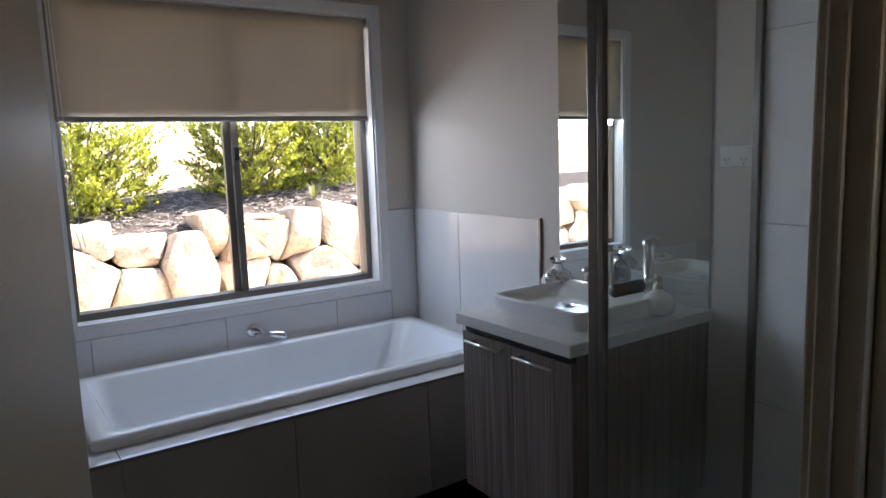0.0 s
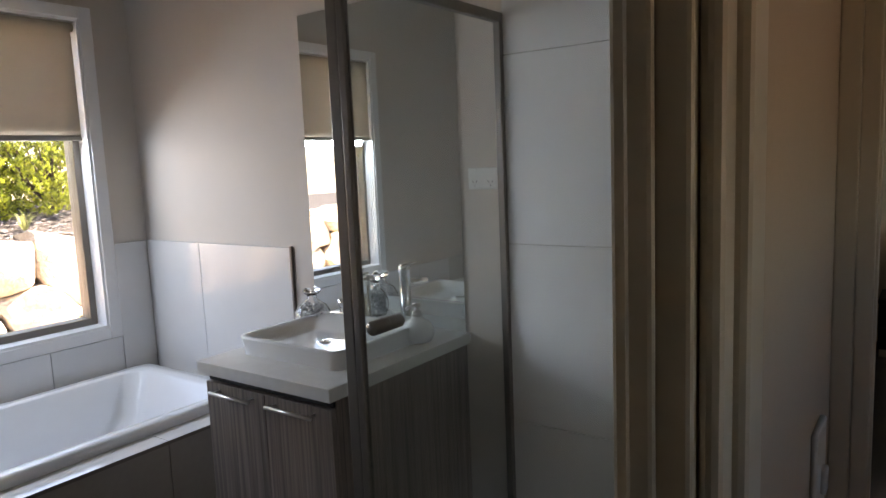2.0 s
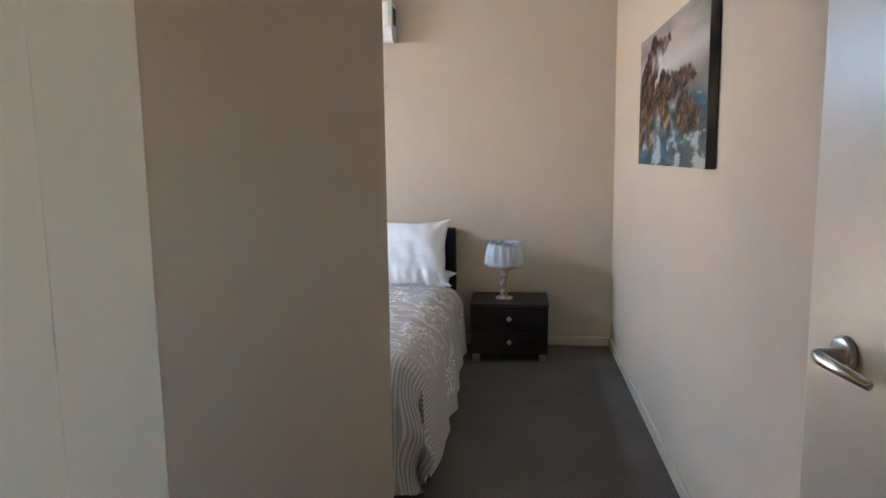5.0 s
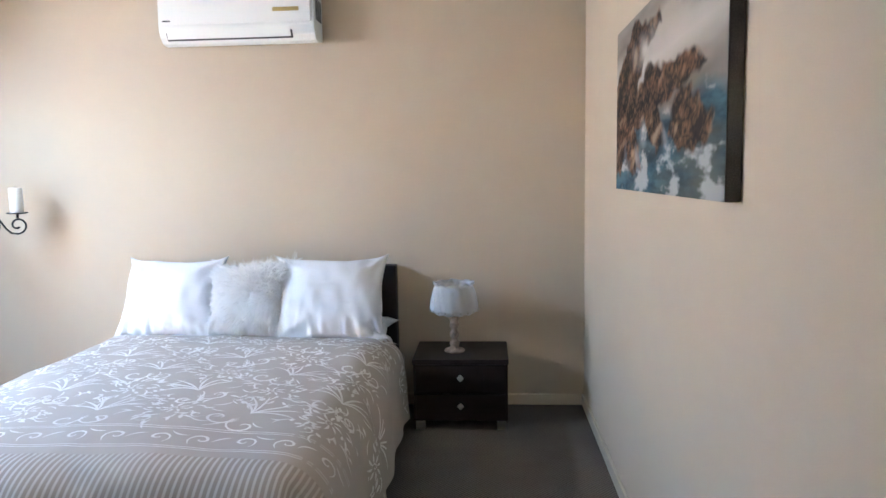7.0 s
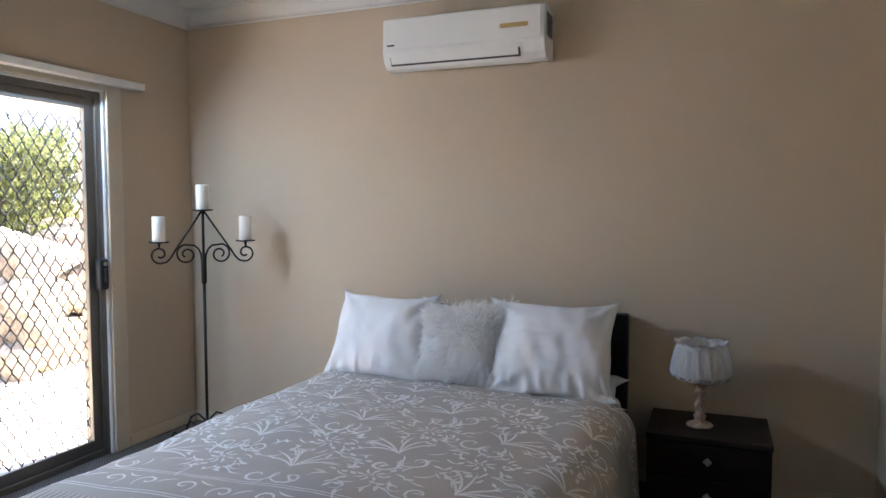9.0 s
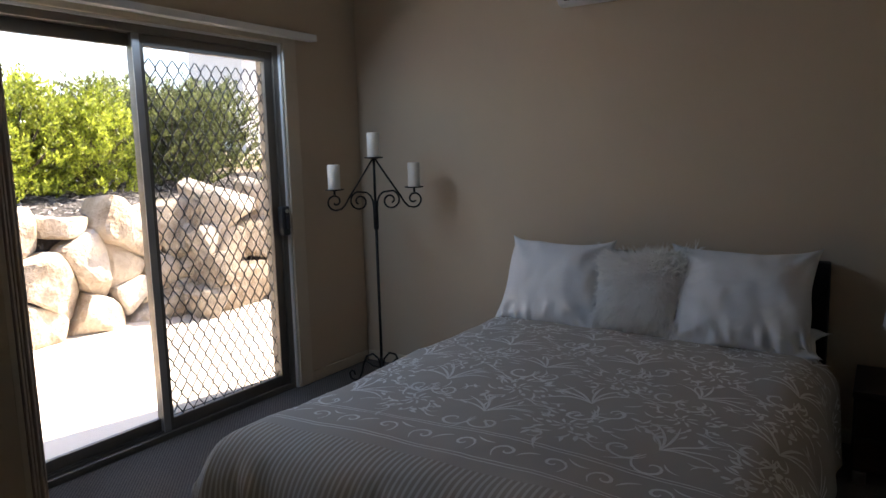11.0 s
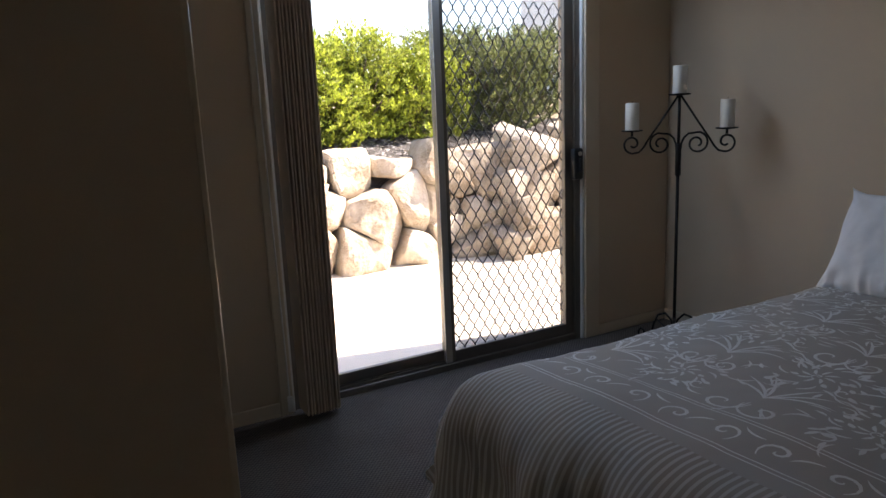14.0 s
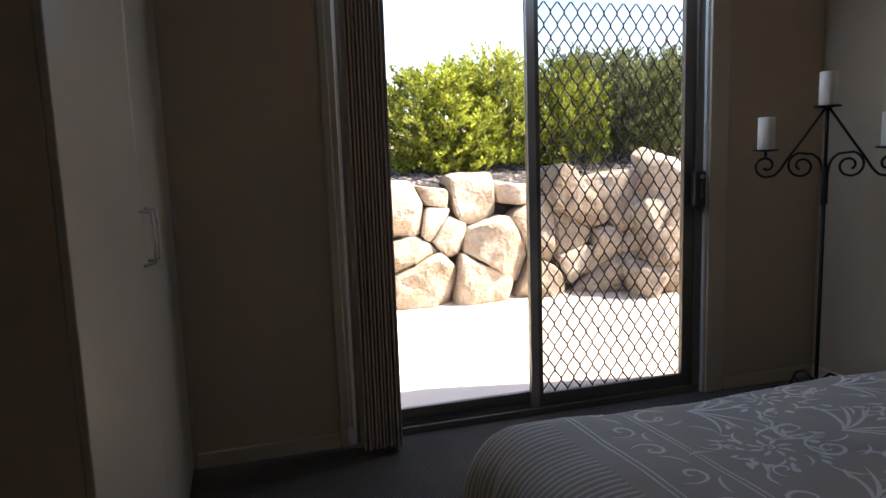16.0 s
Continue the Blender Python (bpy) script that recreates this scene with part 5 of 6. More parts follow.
# split air conditioner
ac = thing("air_conditioner", (6.7, 1.26, 2.16), "white wall-mounted split air conditioner", "air conditioner")
AY0, AY1, AZ0, AZ1 = 0.845, 1.755, 2.192, 2.470
def profile_body(bm, prof, y0, y1):
    a = [bm.verts.new((x, y0, z)) for x, z in prof]
    b = [bm.verts.new((x, y1, z)) for x, z in prof]
    n = len(prof)
    for k in range(n):
        bm.faces.new((a[k], a[(k + 1) % n], b[(k + 1) % n], b[k]))
    bm.faces.new(a)
    bm.faces.new(list(reversed(b)))
    bmesh.ops.recalc_face_normals(bm, faces=bm.faces[:])
bm = bmesh.new()
profile_body(bm, [(XE - 0.001, AZ0 + 0.02), (XE - 0.001, AZ1 - 0.01), (6.62, AZ1), (6.605, AZ1 - 0.012), (6.60, AZ0 + 0.09), (6.615, AZ0 + 0.04), (6.65, AZ0 + 0.008), (6.70, AZ0)], AY0, AY1)
es = [e for e in bm.edges]
bmesh.ops.bevel(bm, geom=es, offset=0.006, segments=2, affect="EDGES", profile=0.5)
part("body", bm, M_PLASTIC, ac)
part("front_panel", B(6.594, AY0 + 0.02, AZ0 + 0.105, 6.602, AY1 - 0.012, AZ1 - 0.012, bevel=0.003), M_PLASTIC, ac)
M_SLOT = mat("dark_slot", (0.06, 0.06, 0.06), 0.6, var=0.1, scale=5)
bm = bmesh.new()
profile_body(bm, [(6.600, AZ0 + 0.062), (6.6025, AZ0 + 0.062), (6.627, AZ0 + 0.020), (6.622, AZ0 + 0.020)], AY0 + 0.13, AY1 - 0.045)
part("outlet_slot", bm, M_SLOT, ac)
bm = bmesh.new()
profile_body(bm, [(6.592, AZ0 + 0.078), (6.597, AZ0 + 0.078), (6.618, AZ0 + 0.030), (6.612, AZ0 + 0.027)], AY0 + 0.14, AY1 - 0.05)
part("louvre", bm, M_PLASTIC, ac)
part("badge", B(6.589, AY0 + 0.085, AZ1 - 0.115, 6.594, AY0 + 0.235, AZ1 - 0.093, bevel=0.002), M_GOLD, ac, "gold display strip")
part("logo", B(6.5925, AY1 - 0.075, AZ0 + 0.122, 6.594, AY1 - 0.03, AZ0 + 0.130), M_BLACKPLASTIC, ac, "small dark maker's mark")
bm = bmesh.new()
for k in range(7):
    box(bm, 6.64 + 0.02 * k, AY0 - 0.0015, AZ0 + 0.12, 6.65 + 0.02 * k, AY0 + 0.001, AZ0 + 0.24)
part("side_vent", bm, M_SLOT, ac)

# candelabra
CX, CY = 6.40, 2.845
AD = Vector((0.72, -0.694, 0.0))
HS = 0.243
cd = thing("floor_candelabra", (CX, CY, 0.0), "black wrought iron floor candelabra with three arms", "candelabra")
def cp(s, z, off=0.0):
    return Vector((CX + AD.x * s - AD.y * off, CY + AD.y * s + AD.x * off, z))
part("pole", T([cp(0, 0.10), cp(0, 0.985)], 0.009, 12), M_BLACKIRON, cd, smooth=True)
part("collar", T([cp(0, 0.985), cp(0, 0.99), cp(0, 1.15), cp(0, 1.16)], [0.012, 0.016, 0.016, 0.012], 12), M_BLACKIRON, cd, smooth=True)
part("pole", T([cp(0, 1.16), cp(0, 1.415)], 0.008, 12), M_BLACKIRON, cd, smooth=True)


def ring_path(c, z, r0, r1, a0, a1, n=30):
    """Points on a spiral about (c, z)."""
    return [(c + (r0 + (r1 - r0) * k / n) * math.cos(a0 + (a1 - a0) * k / n), z + (r0 + (r1 - r0) * k / n) * math.sin(a0 + (a1 - a0) * k / n)) for k in range(n + 1)]


for s in (1, -1):
    # inner scroll springs from the collar, over and round
    a = [(0.012, 1.13), (0.014, 1.16), (0.026, 1.19), (0.050, 1.212)] + ring_path(0.094, 1.160, 0.060, 0.016, 0.42 * math.pi, -2.35 * math.pi)
    part("scroll", T([cp(s * q, z) for q, z in a], 0.0055, 8), M_BLACKIRON, cd, smooth=True)
    # brace runs down from the top plate and curls up under the outer plate
    b = [(0.008, 1.412), (0.10, 1.270), (0.155, 1.188), (0.180, 1.145), (0.205, 1.118)] + ring_path(0.240, 1.163, 0.052, 0.013, -0.50 * math.pi, 1.75 * math.pi)
    part("brace", T([cp(s * q, z) for q, z in b], 0.0055, 8), M_BLACKIRON, cd, smooth=True)
    part("stem", T([cp(s * HS, 1.205), cp(s * HS, 1.232)], 0.007, 8), M_BLACKIRON, cd)
    part("plate", lathe(bmesh.new(), [(0.015, 0), (0.055, 0.004), (0.058, 0.010), (0.054, 0.011), (0.02, 0.006), (0, 0.006)], 28, Matrix.Translation(cp(s * HS, 1.228))), M_BLACKIRON, cd, smooth=True)
part("plate", lathe(bmesh.new(), [(0.015, 0), (0.055, 0.004), (0.058, 0.010), (0.054, 0.011), (0.02, 0.006), (0, 0.006)], 28, Matrix.Translation(cp(0, 1.413))), M_BLACKIRON, cd, smooth=True)
for k in range(3):
    a = radians(100 + 120 * k)
    def fp(r, z, a=a):
        return Vector((CX + r * math.cos(a), CY + r * math.sin(a), z))
    pts = [fp(0.006, 0.10), fp(0.02, 0.165), fp(0.06, 0.195), fp(0.105, 0.175), fp(0.13, 0.12), fp(0.145, 0.06), fp(0.165, 0.02), fp(0.195, 0.008), fp(0.225, 0.02), fp(0.235, 0.05), fp(0.218, 0.072), fp(0.198, 0.062), fp(0.196, 0.045)]
    part("foot", T(pts, 0.0062, 8), M_BLACKIRON, cd, smooth=True)
    part("brace", T([fp(0.12, 0.15), fp(0.06, 0.115), fp(0.0, 0.11)], 0.005, 8), M_BLACKIRON, cd, smooth=True)
for s, z in ((-HS, 1.234), (0, 1.419), (HS, 1.234)):
    c = cp(s, z)
    t = thing("candle", tuple(c), "unlit white pillar candle on an iron plate", "candle", "candles on the candelabra")
    part("wax", lathe(bmesh.new(), [(0.035, 0.0), (0.037, 0.003), (0.037, 0.146), (0.034, 0.151), (0.012, 0.147), (0, 0.146)], 28, Matrix.Translation(c)), M_WAX, t, smooth=True)
    part("wick", T([c + Vector((0, 0, 0.146)), c + Vector((0.001, 0.001, 0.160))], 0.0014, 6), M_BLACKIRON, t, "short black wick")

# ---- outside ----
solid("patio", B(-6, YN + T_OUT, -0.25, 16, 6.6, -0.045), M_CONCRETE, "pale concrete patio outside the glass door", "patio")
solid("patio_gravel", B(SLX0 - 1, YN + T_OUT - 0.1, -0.044, SLX1 + 1, YN + T_OUT + 0.16, -0.03), M_MULCH, "narrow gravel strip at the threshold", "gravel")


def wall_top(x):
    """Height of the rock wall along its run."""
    return 0.84 + 0.18 * min(1.0, max(0.0, (x - 1.5) / 3.0))


# sloping garden behind the rocks, on to the horizon
def garden_z(x, y):
    top = wall_top(x)
    d = y - 6.35
    if d < 0:
        return -0.3
    z = top - 0.06 + 0.16 * min(d, 5.0) + 0.03 * noise.noise((x * 0.8, y * 0.8, 0))
    return z


bm = bmesh.new()
xs = [-400, -120, -40, -18] + [-10 + 0.5 * k for k in range(57)] + [26, 50, 130, 400]
ys = [6.30, 6.36, 6.5, 6.7, 6.9, 7.2, 7.6, 8, 8.5, 9, 9.6, 10.4, 11.2, 13, 17, 30, 80, 200, 600]
gv = [[bm.verts.new((x, y, garden_z(x, y))) for y in ys] for x in xs]
for i in range(len(xs) - 1):
    for j in range(len(ys) - 1):
        f = bm.faces.new((gv[i][j], gv[i + 1][j], gv[i + 1][j + 1], gv[i][j + 1]))
        f.material_index = 0 if ys[j] < 8.0 else 1
solid("ground", bm, [M_MULCH, M_EARTH], "sloping garden bed with bark mulch and dry earth", "ground", smooth=True)
solid("ground_near", B(-400, -600, -0.6, 400, 6.30, -0.26), M_EARTH, "dry earth round the house", "ground")


def rock_mesh(seed):
    """A blocky quarried boulder: flat split faces with worn arrises."""
    rnd = random.Random(seed)
    bm = bmesh.new()
    for k in range(17):
        p = Vector((rnd.uniform(-1, 1), rnd.uniform(-1, 1), rnd.uniform(-1, 1)))
        m_ = max(abs(p.x), abs(p.y), abs(p.z))
        p = p / m_ * rnd.uniform(0.86, 1.0)
        p = p.normalized() * min(p.length, 1.18)
        bm.verts.new(p)
    r = bmesh.ops.convex_hull(bm, input=bm.verts[:])
    junk = [v for v in bm.verts if not v.link_faces]
    bmesh.ops.delete(bm, geom=junk, context="VERTS")
    bmesh.ops.dissolve_limit(bm, angle_limit=radians(14), verts=bm.verts[:], edges=bm.edges[:])
    bmesh.ops.bevel(bm, geom=bm.edges[:], offset=0.085, segments=2, profile=0.6, affect="EDGES", clamp_overlap=True)
    bmesh.ops.triangulate(bm, faces=bm.faces[:])
    bmesh.ops.subdivide_edges(bm, edges=[e for e in bm.edges if e.calc_length() > 0.35], cuts=2)
    bmesh.ops.triangulate(bm, faces=[f for f in bm.faces if len(f.verts) > 3])
    for v in bm.verts:
        v.co += v.co.normalized() * (0.05 * noise.noise(v.co * 1.8 + Vector((seed, 0, 0))) + 0.02 * noise.noise(v.co * 6 + Vector((0, seed, 0))))
    bmesh.ops.recalc_face_normals(bm, faces=bm.faces[:])
    me = finish("rock", bm, M_ROCK, True)
    me.set_sharp_from_angle(angle=radians(26))
    return me


ROCKS = [rock_mesh(k) for k in range(12)]
rw = thing("rock_wall", (5.0, 6.0, -0.05), "retaining wall of stacked pale sandstone boulders", "rock wall")
rr = random.Random(21)


def put_rock(x, y, z, w, d, h, tilt=10):
    o = new("rock", ROCKS[rr.randrange(12)])
    o.parent = rw
    o.matrix_basis = Matrix.Translation(Vector((x, y, z)) - parent_origin(rw)) @ Matrix.Rotation(radians(rr.uniform(-tilt, tilt)), 4, "Y") @ Matrix.Rotation(radians(rr.uniform(-12, 12)), 4, "X") @ Matrix.Rotation(radians(rr.choice((0, 90, 180, 270)) + rr.uniform(-15, 15)), 4, "Z") @ Matrix.Diagonal((w * 0.60, d * 0.56, h * 0.63, 1))
    return o


# fitted angular boulders along the bed's edge
def boulder(cell, seed, y_face):
    """A quarried stone filling a cell of the wall's face: a few flat split planes meeting in worn arrises."""
    rnd = random.Random(seed)
    c = sum(cell, Vector((0, 0))) / len(cell)
    cell = [c + (p - c) * rnd.uniform(0.955, 1.05) for p in cell]
    pts = []
    for k, p in enumerate(cell):
        q = cell[(k + 1) % len(cell)]
        n_ = max(2, int((q - p).length / 0.06))
        pts += [p.lerp(q, i / n_) for i in range(n_)]
    pts = [(pts[k - 1] + pts[k] * 4.0 + pts[(k + 1) % len(pts)]) / 6.0 for k in range(len(pts))]
    size = sum((p - c).length for p in pts) / len(pts)
    a0 = rnd.uniform(0, 6.283)
    planes = [(rnd.uniform(-0.15, 0.15), rnd.uniform(-0.05, 0.35), 0.0)]
    for k in range(rnd.randint(3, 5)):
        a, g = a0 + 6.283 * k / 4 + rnd.uniform(-0.6, 0.6), rnd.uniform(0.3, 0.85)
        planes.append((g * math.cos(a), g * math.sin(a), -g * size * rnd.uniform(0.25, 0.75)))
    out = size * rnd.uniform(0.35, 0.6)
    bm = bmesh.new()
    rings = []
    for f, rim in ((0.12, 0), (0.3, 0), (0.48, 0), (0.66, 0), (0.82, 0), (0.955, 0.012), (1.0, 0.05), (0.99, 0.20), (0.90, 0.5)):
        ring = []
        for p in pts:
            o = (p - c) * f
            y = y_face - out + max(gx * o.x + gz * o.y + g0 for gx, gz, g0 in planes) + rim
            v = Vector((c.x + o.x, y, c.y + o.y))
            k = 0.045 * noise.noise(v * 4.0 + Vector((seed, 0, 0))) + 0.020 * noise.noise(v * 11 + Vector((0, seed, 0)))
            v.y += k
            if f > 0.7:
                v.x += 0.7 * k
                v.z += 0.5 * k
            ring.append(bm.verts.new(v))
        rings.append(ring)
    n_ = len(pts)
    for a, b in zip(rings, rings[1:]):
        for k in range(n_):
            bm.faces.new((a[k], a[(k + 1) % n_], b[(k + 1) % n_], b[k]))
    bm.faces.new(rings[0])
    bm.faces.new(list(reversed(rings[-1])))
    bmesh.ops.recalc_face_normals(bm, faces=bm.faces[:])
    bmesh.ops.translate(bm, vec=-parent_origin(rw), verts=bm.verts[:])
    me = finish("rock", bm, M_ROCK, True)
    me.set_sharp_from_angle(angle=radians(24))
    new("rock", me).parent = rw


def clip_cell(poly, m0, n0):
    """Keeps the part of a polygon on the near side of a line through m0 with normal n0."""
    out = []
    for k, p in enumerate(poly):
        q = poly[(k + 1) % len(poly)]
        a, b = (p - m0).dot(n0), (q - m0).dot(n0)
        if a <= 0:
            out.append(p)
        if a * b < 0:
            out.append(p.lerp(q, a / (a - b)))
    return out


sites = []
for course in range(3):
    x = -2.6 + 0.23 * course
    while x < 7.4:
        h_ = wall_top(x) + 0.08
        sites.append(Vector((x + rr.uniform(-0.1, 0.1), -0.05 + h_ * (course + 0.5) / 3 + rr.uniform(-0.15, 0.15))))
        x += rr.uniform(0.34, 0.72)
for k in range(16):
    x = rr.uniform(-2, 7.2)
    sites.append(Vector((x, rr.uniform(0.0, wall_top(x) - 0.1))))
weight = [rr.uniform(-0.13, 0.13) for _ in sites]
for k, p in enumerate(sites):
    up = wall_top(p.x) + 0.05 + rr.uniform(-0.13, 0.10)
    tip = rr.uniform(-0.12, 0.12)
    cell = [Vector((p.x - 0.6, -0.08)), Vector((p.x + 0.6, -0.08)), Vector((p.x + 0.6, up + tip)), Vector((p.x - 0.6, up - tip))]
    for j, q in enumerate(sites):
        if j != k and (q - p).length < 1.4:
            d = q - p
            turn = 0.28 * math.sin(17.0 * (p.x + q.x) + 31.0 * (p.y + q.y))
            nrm = Vector((d.x - turn * d.y, d.y + turn * d.x)).normalized()
            cell = clip_cell(cell, p.lerp(q, 0.5 + weight[k] - weight[j]), nrm)
    if len(cell) > 2:
        boulder(cell, k, 6.02 + 0.17 * p.y + rr.uniform(-0.06, 0.06))
# the wall turns towards the house beyond the glass door
for course in range(4):
    y = 6.0
    while y > 5.30 + 0.17 * course:
        w = rr.uniform(0.26, 0.42)
        put_rock(7.35 + 0.08 * course + rr.uniform(-0.04, 0.04), y - w / 2 + 0.2, -0.02 + 0.26 * (course + 0.4), 0.42, w * 1.2, 0.34)
        y -= w
for course in range(3):
    x = 7.4
    while x < 12.0:
        w = rr.uniform(0.45, 0.8)
        put_rock(x + w / 2, 5.9 + 0.10 * course, 0.0 + 0.38 * (course + 0.4), w * 1.15, 0.6, 0.5)
        x += w


def leafy(name, x, y, h, r, seed, label, n_leaves, leaf_mat, spread=1.0):
    """A shrub: tapered trunk and limbs, and a crown of many small leaves set along upright twigs, uneven and open."""
    rnd = random.Random(seed)
    z0 = garden_z(x, y) - 0.04
    t = thing(name, (x, y, z0), label, "shrub", "garden shrubs")
    bm = bmesh.new()
    twigs = []
    tube(bm, [(x, y, z0), (x + 0.02, y, z0 + 0.2 * h), (x, y + 0.02, z0 + 0.42 * h)], [0.05, 0.04, 0.025], 8)
    for k in range(22):
        a, rad = rnd.uniform(0, 2 * math.pi), r * rnd.uniform(0.3, 1.0)
        zt = z0 + h * rnd.uniform(0.42, 0.86) * (1 - 0.25 * (rad / r) ** 2)
        b0 = Vector((x, y, z0 + h * rnd.uniform(0.08, 0.35)))
        tip = Vector((x + rad * math.cos(a), y + rad * math.sin(a), zt))
        mid = b0.lerp(tip, 0.5) + Vector((0, 0, -0.04 * h))
        tube(bm, [b0, mid, tip], [0.02, 0.013, 0.006], 5)
    part("trunk", bm, M_BARK, t)
    verts, faces = [], []
    nt = n_leaves // 30
    for k in range(nt):
        a = rnd.uniform(0, 2 * math.pi)
        q = rnd.random() ** 0.45
        zz = rnd.uniform(0.0, 1.0)
        lim = r * (0.5 + 0.55 * math.sin(math.pi * min(1, 0.22 + zz * 0.74)) ** 0.7) * (0.80 + 0.55 * noise.noise((math.cos(a) * 2.2 + seed, math.sin(a) * 2.2, zz * 3.4)))
        base = Vector((x + q * lim * math.cos(a), y + q * lim * math.sin(a), z0 + h * zz * (0.84 + 0.16 * noise.noise((math.cos(a) * 2.5 + seed * 1.7, math.sin(a) * 2.5, 5.0)))))
        out = Vector((math.cos(a) * q * 0.9 * spread + rnd.gauss(0, 0.3), math.sin(a) * q * 0.9 * spread + rnd.gauss(0, 0.3), rnd.uniform(0.3, 1.1))).normalized()
        L = rnd.uniform(0.09, 0.20 + 0.16 * zz) * h / 1.6
        for j in range(26):
            f = j / 25
            p = base + out * L * f + Vector((rnd.gauss(0, 0.012), rnd.gauss(0, 0.012), 0))
            b = j * 2.4 + a
            d = (out * 0.75 + Vector((math.cos(b), math.sin(b), 0.15)) * (1.0 - 0.45 * f)).normalized()
            s = d.cross(Vector((rnd.uniform(-1, 1), rnd.uniform(-1, 1), rnd.uniform(-1, 1)))).normalized()
            ll, lw = rnd.uniform(0.035, 0.06), rnd.uniform(0.008, 0.013)
            i0 = len(verts)
            verts += [p, p + d * ll * 0.5 + s * lw, p + d * ll, p + d * ll * 0.5 - s * lw]
            faces.append((i0, i0 + 1, i0 + 2, i0 + 3))
    me = bpy.data.meshes.new("crown")
    me.from_pydata([tuple(v) for v in verts], [], faces)
    me.materials.append(leaf_mat)
    c = new("crown", me)
    c.parent = t
    c.matrix_basis = Matrix.Translation(-parent_origin(t))
    c["label"] = "many narrow green leaves on upright twigs"
    return t


def let_through(m_, share):
    """Mixes in light passing through thin strands."""
    nt = m_.node_tree
    b = nt.nodes["Principled BSDF"]
    tr = nt.nodes.new("ShaderNodeBsdfTranslucent")
    nt.links.new(b.inputs["Base Color"].links[0].from_socket, tr.inputs[0])
    ms = nt.nodes.new("ShaderNodeMixShader")
    ms.inputs[0].default_value = share
    nt.links.new(b.outputs[0], ms.inputs[1])
    nt.links.new(tr.outputs[0], ms.inputs[2])
    nt.links.new(ms.outputs[0], nt.nodes["Material Output"].inputs[0])


let_through(M_FUR, 0.42)


def leaf_material(name, dark, light):
    m = mat(name, dark, 0.5, var=0.3, scale=1.2, grain=14, bump=0.0, tint=light)
    nt = m.node_tree
    b = nt.nodes["Principled BSDF"]
    col = b.inputs["Base Color"].links[0].from_socket
    geo = nt.nodes.new("ShaderNodeNewGeometry")
    hs = nt.nodes.new("ShaderNodeHueSaturation")
    mr_ = nt.nodes.new("ShaderNodeMapRange")
    mr_.inputs[3].default_value, mr_.inputs[4].default_value = 0.35, 1.6
    nt.links.new(geo.outputs["Random Per Island"], mr_.inputs[0])
    nt.links.new(mr_.outputs[0], hs.inputs["Value"])
    nt.links.new(col, hs.inputs["Color"])
    nt.links.new(hs.outputs[0], b.inputs["Base Color"])
    tr = nt.nodes.new("ShaderNodeBsdfTranslucent")
    nt.links.new(hs.outputs[0], tr.inputs[0])
    ms = nt.nodes.new("ShaderNodeMixShader")
    ms.inputs[0].default_value = 0.45
    nt.links.new(b.outputs[0], ms.inputs[1])
    nt.links.new(tr.outputs[0], ms.inputs[2])
    nt.links.new(ms.outputs[0], nt.nodes["Material Output"].inputs[0])
    return m


M_LEAF = leaf_material("bright_leaf", (0.045, 0.085, 0.013), (0.31, 0.35, 0.042))
M_LEAF2 = leaf_material("dull_leaf", (0.10, 0.125, 0.045), (0.19, 0.21, 0.08))
for i, (x, y, h, r, m_, nl) in enumerate(((-0.4, 7.5, 1.4, 0.8, M_LEAF, 20000), (1.55, 7.35, 1.45, 0.72, M_LEAF, 24000), (3.25, 7.4, 1.35, 0.66, M_LEAF, 22000), (4.30, 7.5, 1.3, 0.62, M_LEAF, 20000),
                                          (5.80, 7.25, 1.14, 0.60, M_LEAF, 23000), (6.45, 7.40, 1.24, 0.60, M_LEAF, 22000), (7.25, 7.4, 1.10, 0.58, M_LEAF, 21000), (8.50, 7.6, 1.25, 0.72, M_LEAF2, 24000), (9.9, 6.9, 0.6, 0.55, M_LEAF, 9000), (8.5, 8.8, 1.30, 0.80, M_LEAF2, 24000), (9.7, 8.6, 1.30, 0.85, M_LEAF2, 24000))):
    leafy("shrub", x, y, h, r, 40 + i, "bushy green shrub with upright yellow-green shoots" if m_ is M_LEAF else "dull green shrub further along the garden bed", nl, m_)

# bark chips on the garden bed
rc = random.Random(77)
cv, cf = [], []
for k in range(5200):
    x, y = rc.uniform(-1.5, 9.5), rc.uniform(6.4, 8.2)
    z = garden_z(x, y) + 0.012
    a, L, w = rc.uniform(0, 6.283), rc.uniform(0.03, 0.10), rc.uniform(0.008, 0.022)
    d, n_ = Vector((math.cos(a), math.sin(a), rc.uniform(-0.3, 0.3))) * L / 2, Vector((-math.sin(a), math.cos(a), rc.uniform(-0.4, 0.4))) * w / 2
    c, up = Vector((x, y, z)), Vector((0, 0, 0.008))
    i0 = len(cv)
    cv += [tuple(c - d - n_), tuple(c + d - n_), tuple(c + d + n_), tuple(c - d + n_), tuple(c + up)]
    cf += [(i0, i0 + 1, i0 + 4), (i0 + 1, i0 + 2, i0 + 4), (i0 + 2, i0 + 3, i0 + 4), (i0 + 3, i0, i0 + 4)]
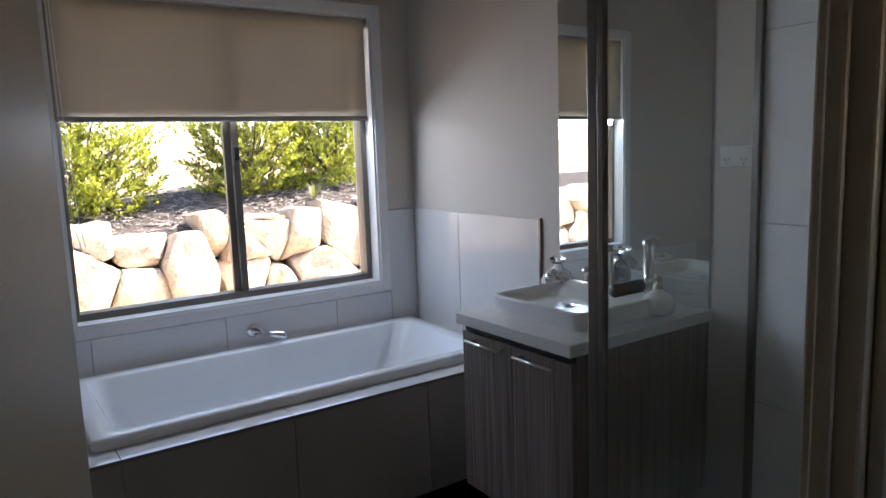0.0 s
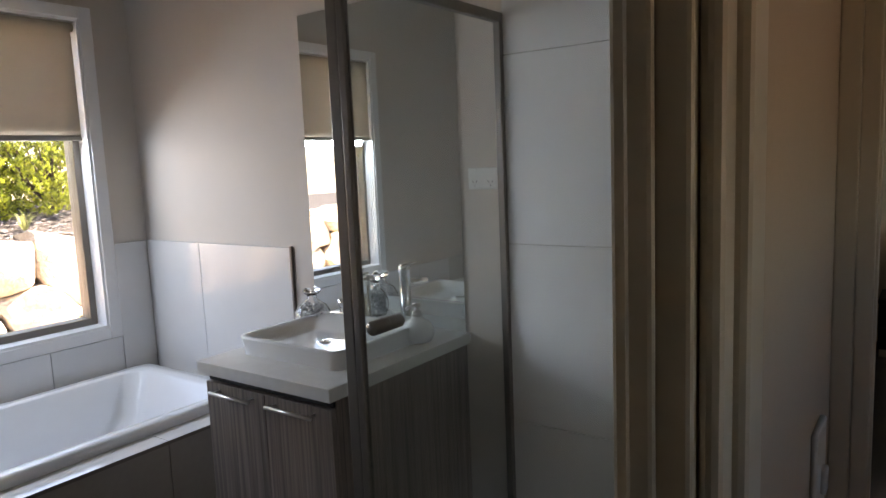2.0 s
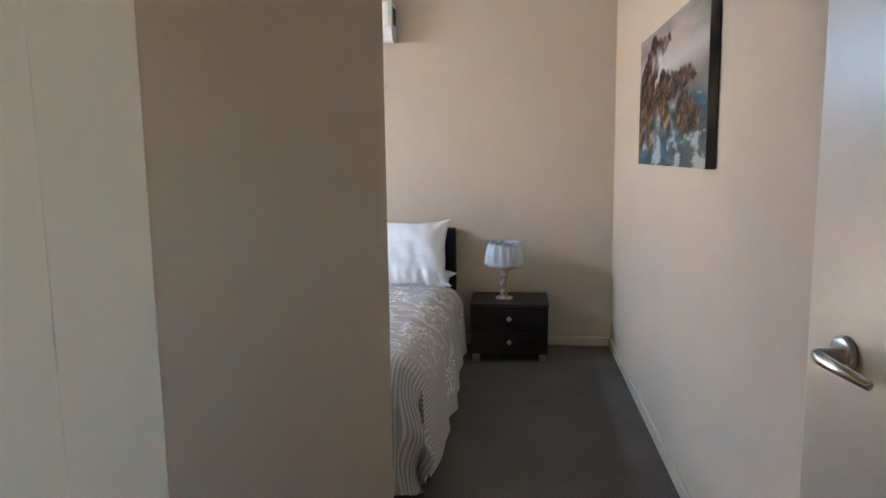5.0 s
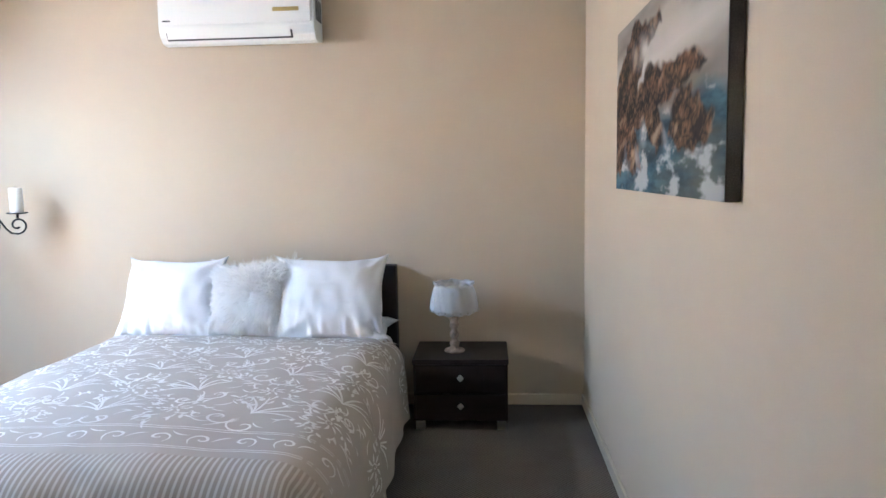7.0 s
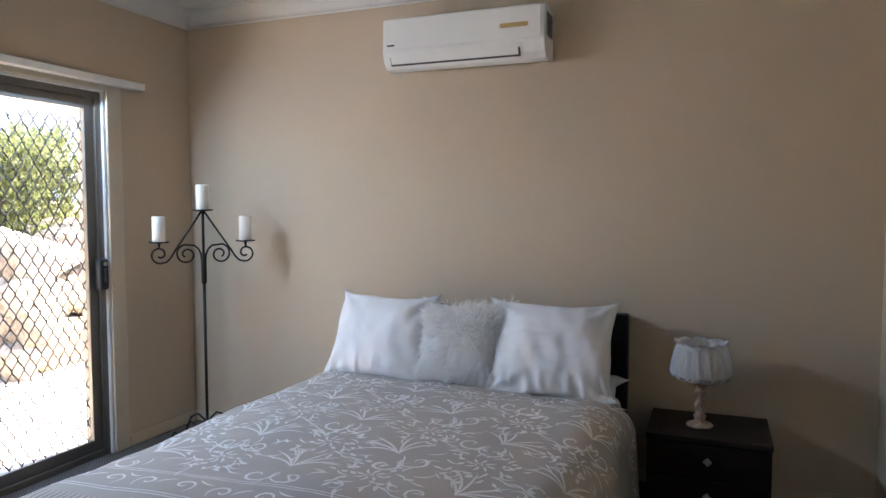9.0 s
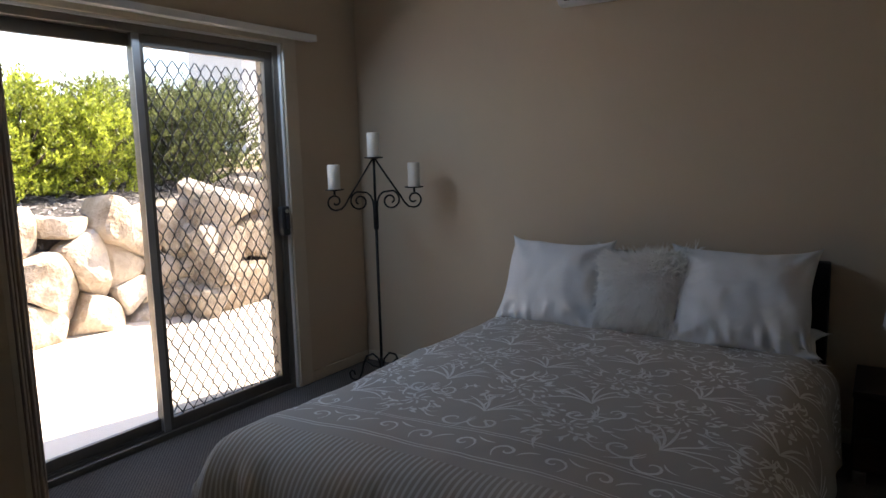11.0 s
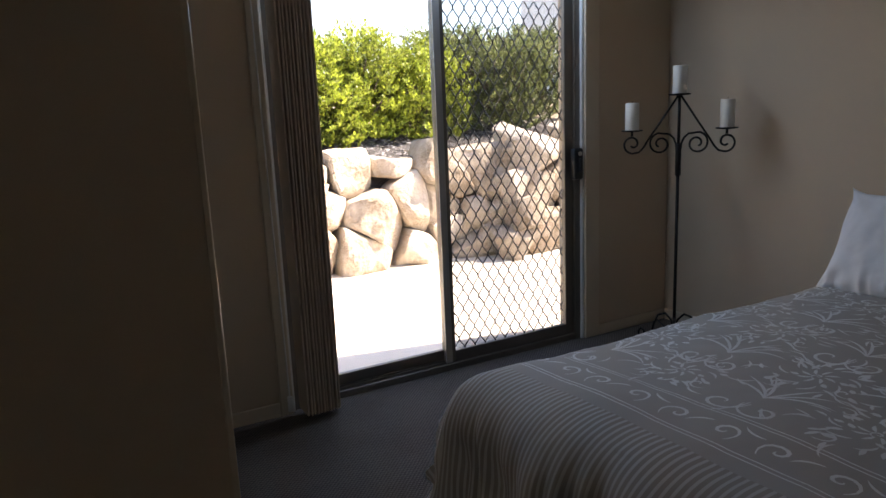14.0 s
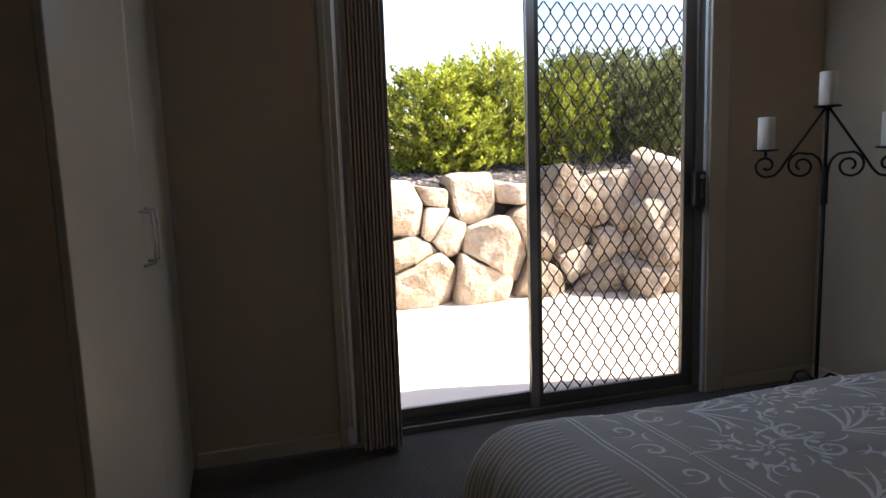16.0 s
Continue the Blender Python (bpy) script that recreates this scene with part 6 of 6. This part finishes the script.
M_CHIP = mat("grey_bark_chip", (0.07, 0.062, 0.06), 0.9, var=0.6, scale=3, grain=40, bump=0.3, tint=(0.17, 0.155, 0.15))
me = bpy.data.meshes.new("bark_chips")
me.from_pydata(cv, [], cf)
me.materials.append(M_CHIP)
tagged(new("bark_chips", me), "loose grey-brown bark chips on the garden bed", "mulch", kind="stuff")

# neighbouring house beyond the shrubs
nh = thing("neighbour_house", (14.0, 10.2, 1.0), "white rendered house beyond the garden shrubs", "house")
part("wall", B(11.6, 9.8, -0.3, 20.0, 11.2, 4.6), M_RENDER, nh)
bm = bmesh.new()
profile_roof = [(9.5, 4.6), (10.5, 5.2), (11.5, 4.6), (11.5, 4.5), (9.5, 4.5)]
va = [bm.verts.new((11.3, y, z)) for y, z in profile_roof]
vb_ = [bm.verts.new((20.4, y, z)) for y, z in profile_roof]
for k in range(5):
    bm.faces.new((va[k], va[(k + 1) % 5], vb_[(k + 1) % 5], vb_[k]))
bm.faces.new(va)
bm.faces.new(list(reversed(vb_)))
bmesh.ops.recalc_face_normals(bm, faces=bm.faces[:])
part("roof", bm, M_GREYALU, nh, "grey sheet metal roof")

# strappy tuft among the mulch
tf = thing("strappy_plant", (3.72, 6.75, garden_z(3.72, 6.75)), "small strappy grey-green plant in the mulch", "plant")
rt = random.Random(5)
bm = bmesh.new()
for k in range(34):
    a, L = rt.uniform(0, 6.283), rt.uniform(0.12, 0.26)
    b0 = Vector((3.72, 6.75, garden_z(3.72, 6.75) - 0.01))
    o = Vector((math.cos(a), math.sin(a), 0))
    sd_ = Vector((-math.sin(a), math.cos(a), 0)) * 0.006
    p1, p2 = b0 + o * L * 0.35 + Vector((0, 0, L * 0.7)), b0 + o * L * 0.85 + Vector((0, 0, L * rt.uniform(0.6, 0.95)))
    vs = [bm.verts.new(v) for v in (b0 - sd_, b0 + sd_, p1 + sd_, p1 - sd_, p2)]
    bm.faces.new(vs[:4])
    bm.faces.new((vs[3], vs[2], vs[4]))
part("leaves", bm, M_LEAF2, tf)
